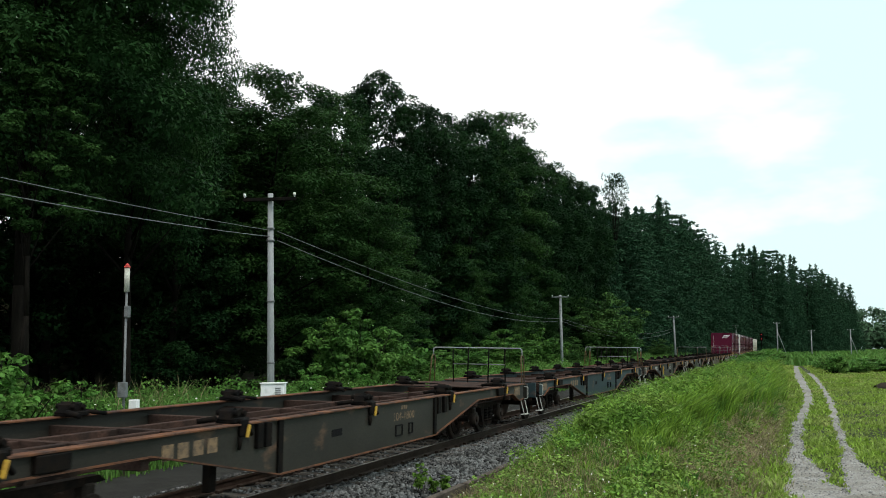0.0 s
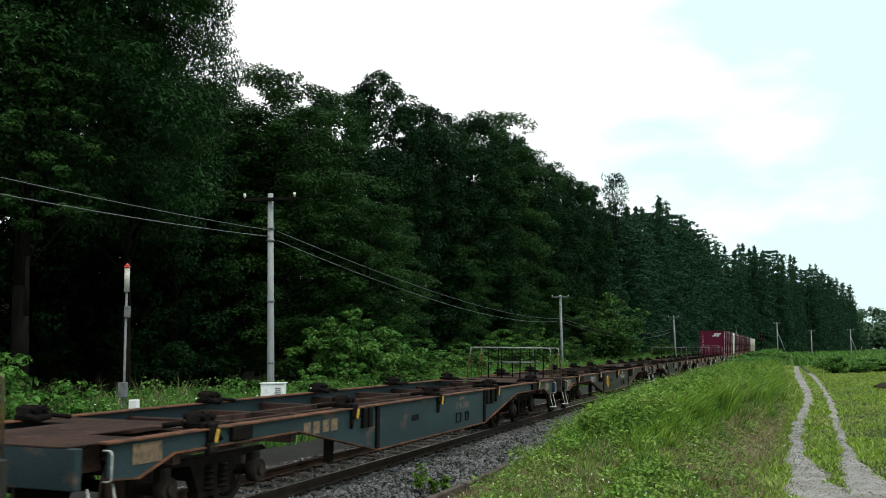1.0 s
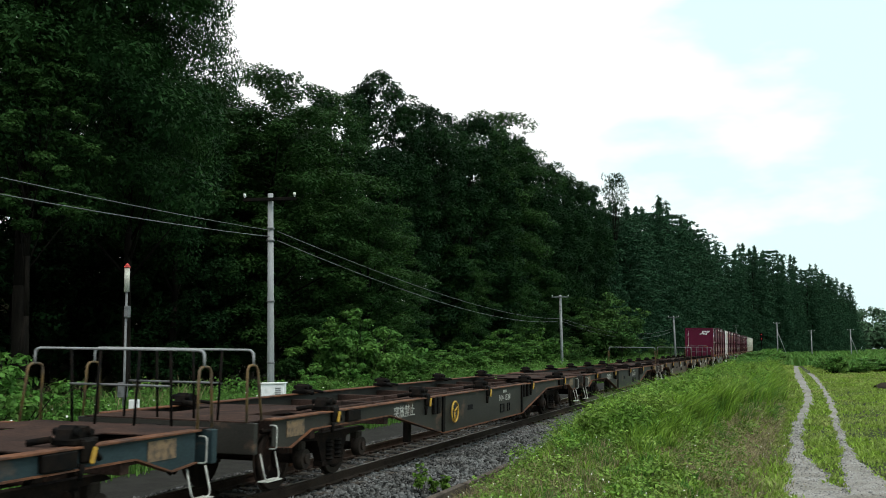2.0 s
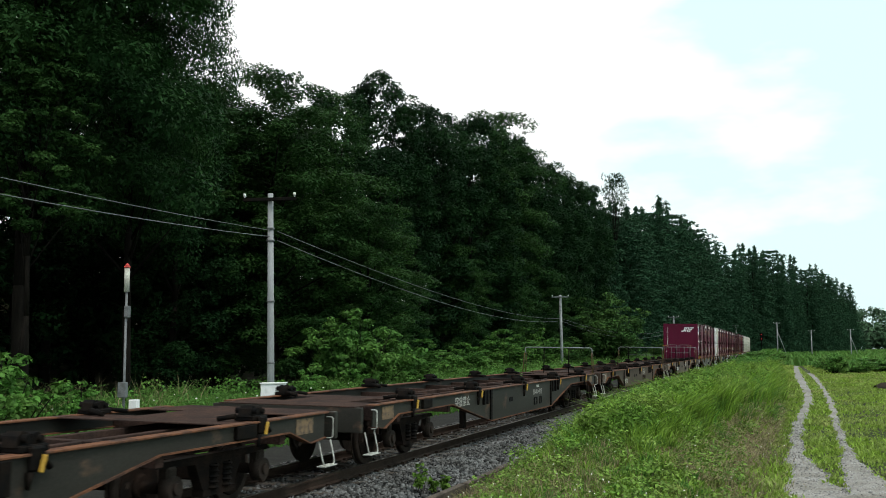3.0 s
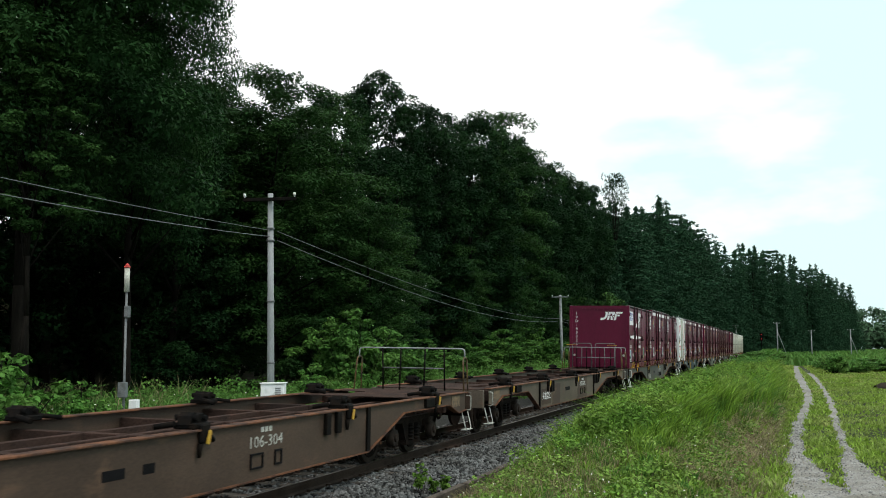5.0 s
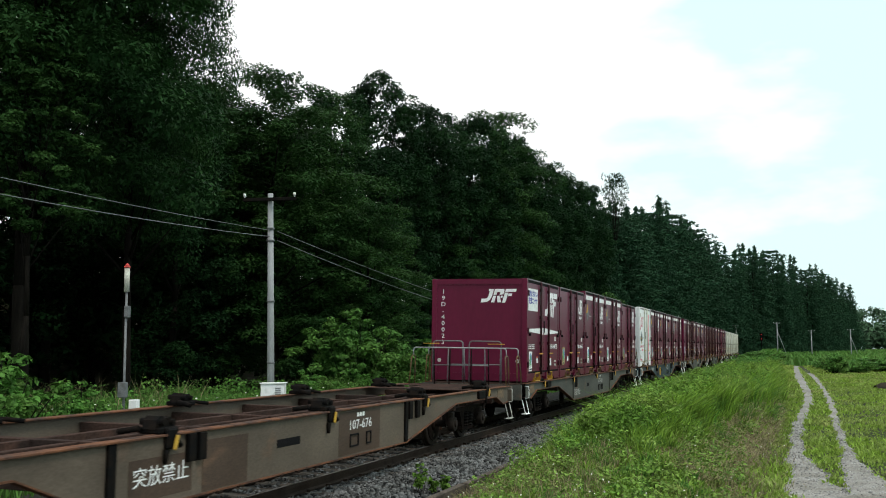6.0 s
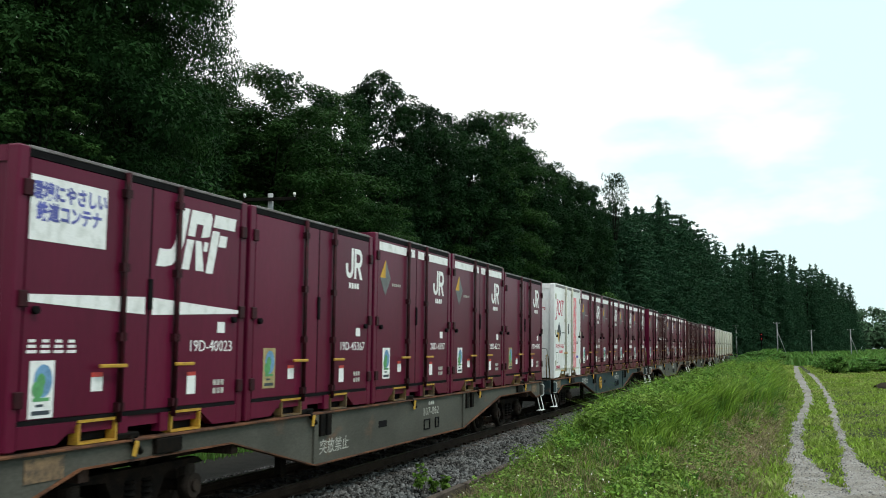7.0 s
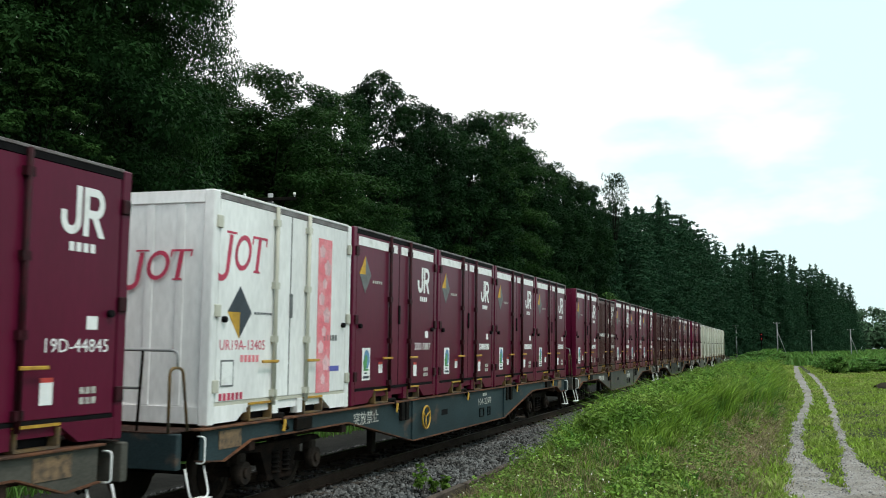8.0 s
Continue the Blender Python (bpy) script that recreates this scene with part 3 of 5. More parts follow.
def scatter(protos, places, rng):
    """The first place of each kind takes the model itself, the rest take copies."""
    first = {}
    for k, x, y, size, tall in places:
        m = put(x, y, rng.random() * 6.283, size, tall)
        if k in first:
            copy_thing(protos[k], m)
        else:
            first[k] = m
    for k, m in first.items():
        protos[k].matrix_basis = m


def edge_x(y):
    """How far left of the line the forest begins; it swings across where the line leaves the view."""
    return float(np.interp(y, (60, 160, 200, 250, 300, 340, 380, 420), (-12.5, -10.5, -9.0, -7.5, 6.0, 17.0, 27.0, 36.0)))


STAND_Y = (14, 38, 41, 47, 55, 70, 80, 110, 140, 160, 180, 230, 260, 300, 340, 380)
STAND_H = (20, 20, 13.4, 14.4, 16.6, 17.6, 19.4, 19.4, 20.8, 23.4, 26.8, 28.8, 26.8, 30.2, 28.6, 26.0)


def make_forest():
    rng = np.random.default_rng(11)
    # models, each scaled to the stand's height where it grows
    protos = {
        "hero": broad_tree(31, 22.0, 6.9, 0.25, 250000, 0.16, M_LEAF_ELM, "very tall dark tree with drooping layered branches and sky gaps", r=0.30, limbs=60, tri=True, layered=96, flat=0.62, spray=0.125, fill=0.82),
        "young": broad_tree(35, 10.0, 2.6, 0.50, 30000, 0.12, M_LEAF, "young broadleaf tree in front of the dark forest", r=0.10, limbs=20, tri=True, layered=26, flat=0.55),
        "a": broad_tree(21, 15.0, 4.2, 0.06, 60000, 0.16, M_LEAF, "tall broadleaf tree with layered green foliage", tri=True, limbs=30, layered=64, flat=0.62, spray=0.12),
        "d": broad_tree(24, 15.0, 4.4, 0.05, 60000, 0.16, M_LEAF, "broad green tree at the forest edge", tri=True, limbs=30, layered=60, droop=0.4, flat=0.62, spray=0.12),
        "b": broad_tree(22, 18.0, 4.4, 0.05, 44000, 0.20, M_LEAF_SHADED, "dark green oak with dense rounded foliage", 260, small=0.58, tri=True),
        "c": broad_tree(23, 18.0, 4.0, 0.04, 44000, 0.20, M_LEAF_SHADED, "dark oak with foliage down to the ground", 260, small=0.58, tri=True),
        "back": broad_tree(27, 16.0, 5.0, 0.03, 7000, 0.42, M_LEAF_SHADED, "dark tree deeper in the forest", 90, tri=True, limbs=6),
        "mass": broad_tree(29, 20.0, 4.6, 0.03, 11000, 0.36, M_NEEDLE_HAZY, "dense green larch crown within the far forest", tri=True, limbs=6, layered=90, droop=0.5, flat=0.45),
        "solo": broad_tree(33, 24.0, 4.6, 0.82, 1900, 0.26, M_LEAF_SHADED, "slender tall tree with an open airy crown above the forest", 60, 0.14, small=0.55, limbs=30, tri=True),
        "e": conifer(25, 20.0, 4.0, 14000, M_NEEDLE_HAZY, "tall dark conifer with drooping branches", 0.88),
        "f": conifer(26, 20.0, 3.4, 13000, M_NEEDLE_HAZY, "slender dark green conifer", 0.80),
        "g": conifer(28, 20.0, 4.6, 14000, M_NEEDLE_HAZY, "broad dark larch among the conifers", 0.72),
    }
    base = {k: max(v.co.z for v in o.children[1].data.vertices) for k, o in protos.items()}
    places = [("hero", -13.9, 24.0, 0.92, 1.22), ("hero", -14.6, 30.0, 0.55, 1.08)]

    def grow(kind, x, y, h, wide=1.0):
        s = (h + 0.3) / base[kind]
        places.append((kind, x, y, wide * (0.5 + 0.5 * s), s))

    grow("young", -11.4, 21.0, 9.7, 0.95)
    grow("a", -14.6, 41.0, 12.9, 1.05)
    grow("d", -15.4, 46.5, 13.6, 1.0)
    grow("d", -11.4, 44.0, 8.4, 0.85)
    grow("b", -16.8, 36.0, 12.2, 0.85)
    grow("b", -19.6, 42.5, 13.5, 0.85)
    grow("c", -19.5, 17.5, 21.0, 1.1)
    grow("d", -17.6, 41.0, 13.6, 0.95)
    for x, y, h in ((-20.5, 22.0, 7.0), (-21.0, 27.5, 7.5), (-21.5, 32.0, 8.0), (-24.5, 34.0, 8.0), (-23.0, 39.0, 9.0), (-18.0, 41.0, 9.0), (-27.0, 43.5, 9.0), (-30.0, 49.0, 9.0)):
        grow("back", x, y, h, 0.85)
    y = 51.0
    k = 0
    while y < 124:
        kind = "bcbcbacb"[k % 8]
        h = float(np.interp(y, STAND_Y, STAND_H)) * (0.97 + 0.05 * rng.random())
        grow(kind, edge_x(y) - 3.2 - 0.9 * rng.random(), y, h, 0.95 + 0.15 * rng.random())
        if k % 2 == 0:
            grow("ad"[k // 2 % 2], edge_x(y) - 1.3, y + 2.2, 6.5 + 3.0 * rng.random(), 0.72)
        y += 4.6 + 1.2 * rng.random() + 0.015 * y
        k += 1
    y = 36.0
    while y < 124:
        h = float(np.interp(y, STAND_Y, STAND_H)) * 0.84
        for row in range(2 if y < 70 else 1):
            grow("back", edge_x(y) - 9 - row * 6 - 2 * rng.random(), y + row * 2, min(h, 17), 1.0)
        y += 6.0
    for y in (12, 16, 20, 24, 28, 32):
        for row in range(4):
            grow("back", -25.5 - row * 5 + rng.random(), y + row * 4 + rng.random(), 6.4 + 0.8 * row, 1.25)
    for y in range(8, 64, 6):
        grow("back", -37.0 - 3 * rng.random(), y + 2 * rng.random(), 8.0, 1.3)
    y = 124.0
    while y < 425:
        h = float(np.interp(y, STAND_Y, STAND_H))
        for row in range(2):
            kind = ("mass", "g", "g", "e")[int(rng.integers(4))] if row == 0 else ("e", "g", "f", "e")[int(rng.integers(4))]
            hh = h * (0.84 + 0.06 * rng.random() if kind == "mass" else 0.97 + 0.11 * rng.random())
            grow(kind, edge_x(y) - 2.5 - row * 6 - rng.random() * 1.5, y + rng.random() * 3 + row * 2, hh, (1.25 if kind == "mass" else 1.0) + 0.2 * rng.random())
        y += 3.8 + 0.010 * y
    grow("solo", -13.2, 131.0, 23.9, 0.9)
    scatter(protos, places, rng)


make_forest()


def make_bushes():
    m = bush("bush", 51, 2.6, 3.9, 20000, 0.18, M_SHRUB, "large leafy green shrub beside the track", "shrubs beside the track", 150)
    m.matrix_basis = put(-9.2, 37.6, 0.4)
    for x, y, s, t in ((-9.9, 43.5, 0.85, 0.62), (-11.0, 49.0, 1.0, 0.7), (-10.2, 56.0, 0.8, 0.65), (-11.2, 66.0, 1.1, 0.9), (-12.0, 80.0, 1.2, 1.0)):
        copy_thing(m, put(x, y, x * 3, s, t))
    n = bush("bush", 52, 4.6, 8.2, 15000, 0.28, M_SHRUB2, "tall rounded shrub tree beside the telegraph poles", "shrubs beside the track", 190)
    n.matrix_basis = put(-9.3, 100.0, 0.0, 1.0, 0.92)
    for x, y, s, t in ((-10.5, 118.0, 0.55, 0.5), (-8.6, 140.0, 0.5, 0.45), (-10.5, 88.0, 0.5, 0.42)):
        copy_thing(n, put(x, y, x * 3, s, t))
    p = bush("broad_leaved_plant", 53, 1.5, 2.2, 5600, 0.15, M_WEED, "knotweed with broad bright leaves at the forest edge", "knotweed clumps", 72)
    p.matrix_basis = put(-8.6, 17.2, 0.0)
    for x, y, s in ((-7.6, 15.4, 0.8), (-7.2, 17.8, 0.62), (-8.2, 19.6, 0.7), (-6.5, 13.8, 0.6), (-9.6, 18.6, 0.95), (-6.8, 26.8, 0.62), (-7.4, 29.2, 0.66), (-8.2, 31.5, 0.72), (-6.4, 25.2, 0.5), (-7.8, 34.0, 0.8)):
        copy_thing(p, put(x, y, x * 5, s))
    q = bush("bush", 54, 2.0, 1.9, 3600, 0.20, M_WEED, "dense weedy bush in the meadow", "meadow bushes", 72)
    q.matrix_basis = put(11.2, 92.0)
    rng = np.random.default_rng(12)
    for x, y, s, t in ((13.2, 96, 1.1, 1.0), (15.6, 99, 1.3, 1.0), (18.4, 102, 1.4, 0.95), (12.0, 100, 1.2, 1.1), (21.5, 105, 1.5, 1.0), (25, 108, 1.6, 1.0), (16, 112, 1.6, 1.1), (29, 116, 1.8, 1.0), (11.6, 112, 1.2, 0.9), (34, 124, 2.0, 1.0),
                       (20, 128, 2.0, 1.0), (6.2, 44, 0.24, 0.34), (6.4, 50, 0.30, 0.36), (6.2, 58, 0.34, 0.42), (4.6, 60, 0.55, 0.50), (5.0, 63, 0.7, 0.62), (5.4, 68, 0.8, 0.62), (4.5, 72, 0.8, 0.60), (5.9, 79, 0.9, 0.6), (4.8, 86, 1.0, 0.62), (5.2, 100, 1.2, 0.8), (6.2, 116, 1.3, 0.8), (12.5, 140, 2.0, 0.9), (26, 145, 2.4, 0.9), (3.9, 108, 1.0, 0.8), (42, 150, 2.6, 1.0)):
        t = t * (0.62 if x > 9 else 0.8)
        copy_thing(q, put(x, y, rng.random() * 6.28, s, t))


make_bushes()


def make_weeds():
    rng = np.random.default_rng(3)
    n = 64000
    y = 6 + 150 * rng.random(n) ** 1.9
    x = -4.2 - 7.1 * rng.random(n) ** 0.9
    h = (0.24 + 0.76 * smoothstep(3.9, 5.2, -x)) * (0.65 + 0.6 * rng.random(n)) * (1.0 + 0.22 * wobble(x * 1.3, y))
    blades("weeds", x, y, h, 0.022 + 0.0004 * y, 0.5, M_WEED, "tall green weeds growing beside the track", "weeds", rng)
    k = 900
    ly = 9 + 150 * rng.random(k) ** 1.6
    lobes = np.stack([-4.9 - 6.9 * rng.random(k), ly, np.zeros(k), 0.22 + 0.30 * rng.random(k) + 0.002 * ly], -1)
    lobes[:, 2] = ground_z(lobes[:, 0], lobes[:, 1]) + (0.35 + 0.75 * rng.random(k)) * (0.4 + 0.6 * smoothstep(3.2, 5.0, -lobes[:, 0]))
    v, f = lobes_to_leaves(lobes, 60000, 0.10, rng, 0.8, 0.6)
    tagged(from_arrays("undergrowth", v, f, M_WEED), "leafy undergrowth between the track and the forest", "undergrowth", kind="stuff")
    n = 220
    y = 16 + 10 * rng.random(n)
    x = -8.6 - 1.2 * rng.random(n)
    blades("dry_reeds", x, y, 1.1 + 0.8 * rng.random(n), 0.02, 0.5, M_DRY, "dry straw-coloured reeds in front of the forest", "reeds", rng)
    flowers(rng, -3.2 - 5.0 * rng.random(420), 12 + 100 * rng.random(420) ** 1.5, 0.95, 0.05)


def flowers(rng, x, y, up, size):
    z = ground_z(x, y) + up * (0.75 + 0.4 * rng.random(len(x)))
    v, f = leaves_at(np.stack([x, y, z], -1), np.array([[0.3, -0.4, 0.8]]) + 0.3 * rng.normal(size=(len(x), 3)), size, rng, 0.9)
    tagged(from_arrays("flowers", v, f, M_FLOWER), "scattered small white wild flowers", "flowers", kind="stuff")


make_weeds()


def make_grass():
    rng = np.random.default_rng(4)
    n = 62000
    y = 8.5 + 95 * rng.random(n) ** 2.0
    x = 2.62 + 4.3 * rng.random(n)
    bare = smoothstep(5.0, 5.6, x) * (1 - smoothstep(6.8, 7.1, x)) * smoothstep(14.5, 17, y) * (1 - smoothstep(30, 40, y))
    keep = rng.random(n) > 0.7 * bare
    x, y = x[keep], y[keep]
    n = len(x)
    patch = 0.5 + 0.5 * np.sin(x * 4.1 + 2 * np.sin(y * 2.3)) * np.sin(y * 3.3 + 1.7 * np.sin(x * 2.9))
    h = (0.13 + 0.34 * smoothstep(13.5, 19.5, y)) * (0.5 + 0.55 * rng.random(n) + 0.35 * patch)
    h = h * (0.35 + 0.65 * smoothstep(2.4, 3.4, x)) * (1 - 0.72 * smoothstep(5.0 + 1.1 * smoothstep(20, 38, y), 6.1 + 0.9 * smoothstep(20, 38, y), x))
    blades("bank_grass", x, y, h, 0.012 + 0.0005 * y, 0.75, M_GRASS, "long bright green grass on the bank beside the railway", "grass", rng)
    # tussocks: blades that fan out from common roots, tall on the crest, low on the slope
    for name, mat, count, label in (("tussock_grass", M_GRASS, 2100, "tall arching grass tussocks on the bank crest"), ("dark_tussock_grass", M_WEED, 1000, "dark green tussocks scattered over the bank")):
        ty = 9.5 + 80 * rng.random(count) ** 1.9
        tx = 2.66 + (3.5 + 0.9 * smoothstep(20, 38, ty)) * rng.random(count) ** 0.9
        crest = smoothstep(2.5, 3.6, tx) * (1 - smoothstep(4.9 + 1.6 * smoothstep(19, 33, ty), 6.0 + 1.0 * smoothstep(19, 33, ty), tx))
        th = (0.11 + 0.13 * rng.random(count)) * (0.4 + 0.6 * smoothstep(2.7, 3.7, tx)) + crest * smoothstep(13.5, 20, ty) * (0.34 + 0.48 * rng.random(count) ** 1.3)
        per = 30
        way = rng.random(count * per) * 6.283
        off = np.abs(rng.normal(size=count * per)) * 0.07
        x = np.repeat(tx, per) + off * np.cos(way)
        y = np.repeat(ty, per) + off * np.sin(way)
        h = np.repeat(th, per) * (0.55 + 0.55 * rng.random(count * per))
        blades(name, x, y, h, 0.013 + 0.0005 * y, 0.8, mat, label, "grass", rng, way=way)
    n = 90000
    y = 9 + 120 * rng.random(n) ** 2.0
    x = 5.9 + 1.0 * rng.random(n) + (rng.random(n) ** 1.2) * (2.4 + y * 0.17)
    ok = rng.random(n) > rut_mask(x, y) * 1.01
    ok &= (rng.random(n) > 0.65 * (1 - smoothstep(6.7, 7.1, x)) * (1 - smoothstep(34, 42, y)))
    x, y = x[ok], y[ok]
    h = (0.045 + 0.07 * rng.random(len(x))) * (1 + 0.45 * wobble(x * 2, y * 1.4)) * (1 + 0.012 * y) * (1 + 0.8 * (1 - smoothstep(6.6, 7.2, x)))
    blades("meadow_grass", x, y, h, 0.019 + 0.0008 * y, 0.8, M_LAWN, "short trodden meadow grass along the path", "grass", rng)
    n = 15000
    y = 11 + 34 * rng.random(n) ** 1.2
    x = np.where(rng.random(n) < 0.68, 6.45 + 0.30 * rng.normal(size=n), 2.7 + 2.6 * rng.random(n))
    ok = (x > 2.5) & ((x > 5) | (y < 16))
    x, y = x[ok], y[ok]
    blades("dry_grass", x, y, 0.10 + 0.20 * rng.random(len(x)), 0.010, 1.1, M_DRY, "dry straw-coloured grass on the bank slope", "grass", rng)
    # the dense tall stand on the crest ends abruptly above the path's slope
    n = 52000
    y = 16.2 + 62 * rng.random(n) ** 1.7
    edge = np.interp(y, (16, 18, 24, 30, 38, 47, 70), (4.5, 5.2, 5.75, 6.2, 6.7, 6.9, 7.0)) + 0.14 * np.sin(y * 1.9) + 0.10 * np.sin(y * 4.3)
    x = edge - (edge - 2.9) * rng.random(n) ** 1.35
    clump = 0.86 + 0.36 * np.sin(x * 2.3 + 1.3 * np.sin(y * 0.9)) * np.sin(y * 1.15 + np.sin(x * 1.7))
    h = (0.34 + 0.34 * smoothstep(3.2, 5.6, x)) * clump * (0.75 + 0.45 * rng.random(n)) * smoothstep(15.8, 18.5, y + 0.6 * np.sin(x * 5))
    blades("tall_grass", x, y, h + 0.05, 0.022 + 0.0005 * y, 0.62, M_GRASS, "tall dense reed grass crowning the railway bank", "grass", rng)
    n = 6500
    y = 9.5 + 9.0 * rng.random(n)
    x = 2.62 + 2.3 * rng.random(n) ** 1.3
    blades("seed_grass", x, y, 0.16 + 0.22 * rng.random(n), 0.008, 0.6, M_DRY, "thin brown seeding grass beside the ballast", "grass", rng)
    n = 14000
    y = 15.5 + 24 * rng.random(n) ** 1.3
    edge = np.interp(y, (16, 18, 24, 30, 38), (4.9, 5.3, 5.8, 6.2, 6.6))
    x = edge + 0.95 * rng.random(n) ** 1.2 * np.interp(y, (16, 30, 40), (1.2, 0.8, 0.4))
    blades("straw_litter", x, y, 0.05 + 0.08 * rng.random(n), 0.018, 3.2, M_DRY, "flattened dry straw and twigs on the bank slope", "straw", rng, z=ground_z(x, y) + 0.03)
    # leafy stalks standing in the tall grass
    k = 300
    ly = 16.5 + 45 * rng.random(k) ** 1.5
    lx = 3.9 + (np.interp(ly, (16, 18, 24, 30, 38, 47, 70), (4.5, 5.2, 5.75, 6.2, 6.7, 6.9, 7.0)) - 3.9) * rng.random(k) ** 0.7
    lobes = np.stack([lx, ly, ground_z(lx, ly) + (0.30 + 0.42 * rng.random(k)) * (0.6 + 0.4 * smoothstep(3.2, 5.2, lx)), 0.10 + 0.14 * rng.random(k)], -1)
    v, f = lobes_to_leaves(lobes, 15000, 0.10, rng, 0.8, 0.30)
    tagged(from_arrays("leafy_stalks", v, f, M_HERB), "leafy green stalks among the tall bank grass", "weeds", kind="stuff")
    # broad-leaved herbs among the grass
    k = 760
    ly = 9.5 + 40 * rng.random(k) ** 1.5
    lobes = np.stack([2.6 + 4.0 * rng.random(k), ly, np.zeros(k), 0.10 + 0.14 * rng.random(k)], -1)
    lobes[:, 2] = ground_z(lobes[:, 0], lobes[:, 1]) + 0.08 + 0.52 * rng.random(k) * smoothstep(13, 19, ly) * (1 - smoothstep(5, 6, lobes[:, 0]))
    v, f = lobes_to_leaves(lobes, 34000, 0.06, rng, 0.8, 0.6)
    tagged(from_arrays("herbs", v, f, M_HERB), "small leafy herbs among the bank grass", "herbs", kind="stuff")
    flowers(rng, 2.7 + 4.5 * rng.random(500), 10 + 40 * rng.random(500) ** 1.4, 0.30, 0.022)
    # a leafy sapling in the ballast
    for x, y, s in ((1.86, 14.6, 1.0), (2.0, 14.75, 0.6), (2.12, 15.0, 0.75)):
        b = bush("seedling", int(x * 100), 0.16 * s, 0.42 * s, 190, 0.085, M_HERB, "bright green seedling growing in the ballast", "seedlings", 24, 0.005)
        b.location = (x, y, float(ground_z(x, y)) + 0.14)


make_grass()


# ---- poles and wires ----
def make_pole(label, height, r, arm, arm_metal):
    p = thing("telegraph_pole", label, "utility pole", "poles beside the railway")
    bm = bmesh.new()
    rod(bm, (0, 0, -0.5), (0, 0, height), r, 16, r * 0.72)
    shaft = part("shaft", bm, M_POLE, p)
    for z in (height * 0.30, height * 0.55, height * 0.80, height * 0.85):
        part("band", rod(bmesh.new(), (0, 0, z), (0, 0, z + 0.05), r * 1.02, 16), M_GREY, shaft)
    bm = bmesh.new()
    box(bm, -arm / 2, arm / 2, -r - 0.06, -r + 0.02, height - 0.22, height - 0.13, 0.01)
    a = part("crossarm", bm, arm_metal, p)
    for x in (-arm * 0.47, -arm * 0.22, arm * 0.22, arm * 0.47):
        if abs(x) < arm * 0.4:
            continue
        bm = bmesh.new()
        rod(bm, (x, -r, height - 0.13), (x, -r, height - 0.08), 0.02, 8)
        rod(bm, (x, -r, height - 0.08), (x, -r, height + 0.0), 0.045, 10, 0.03)
        part("insulator", bm, M_WHITE, a, "white porcelain insulator")
    return p


def wire(a, b, sag, r):
    bm = bmesh.new()
    a, b = Vector(a), Vector(b)
    pts = [a.lerp(b, t / 28) - Vector((0, 0, sag * 4 * (t / 28) * (1 - t / 28))) for t in range(29)]
    tube(bm, pts, r, 5)
    o = part("overhead_wire", bm, M_WIRE if r > 0.005 else M_DARK)
    return tagged(o, "thin pale overhead wire strung between poles" if r > 0.005 else "fine dark overhead wire on insulators", "wire", "overhead wires")


def make_lines():
    first = make_pole("round grey concrete telegraph pole with short crossarm", 6.55, 0.105, 1.45, M_DARK)
    first.matrix_basis = pose(-5.78, 24.1, float(ground_z(-5.78, 24.1)), 0, -0.7, 15)
    second = make_pole("grey concrete telegraph pole half hidden by weeds", 6.4, 0.13, 1.35, M_GREY)
    second.matrix_basis = pose(-9.5, 79.0, float(ground_z(-9.5, 79.0)), 0, -0.5, 10)
    third = copy_thing(second, pose(-5.9, 132.0, float(ground_z(-5.9, 132)), 0, -1.4, 5))
    for x, y, s in ((-3.9, 262.0, 1.25), (6.1, 211.3, 1.0), (12.5, 213.5, 0.88), (19.9, 216.0, 0.90)):
        far = copy_thing(second, Matrix.Translation((x, y, float(ground_z(x, y)))) @ Matrix.Scale(s, 4))
        if x in (6.1, 19.9):
            part("stay", rod(bmesh.new(), (0.05, 0, 4.6), (1.7, 0, -0.2), 0.05, 6), M_POLE, far, "slanting stay pole")
    for a, b, sag, r in (((-5.82, 24.0, 5.11), (-6.6, -9.5, 6.3), 0.55, 0.008), ((-5.82, 24.0, 4.94), (-6.6, -9.5, 6.1), 0.70, 0.010),
                         ((-5.7, 24.2, 5.10), (-9.6, 78.9, 4.35), 0.62, 0.010), ((-5.7, 24.2, 4.85), (-9.7, 78.9, 4.15), 0.75, 0.011),
                         ((-9.5, 79.1, 4.35), (-5.9, 131.9, 4.6), 1.0, 0.012), ((-9.5, 79.1, 4.15), (-5.9, 131.9, 4.3), 1.2, 0.012),
                         ((-6.4, 23.7, 6.16), (-11.5, 2.0, 8.2), 0.3, 0.0025), ((-5.1, 24.0, 6.16), (-9.3, 2.0, 8.0), 0.3, 0.0025)):
        wire(a, b, sag, r)


make_lines()


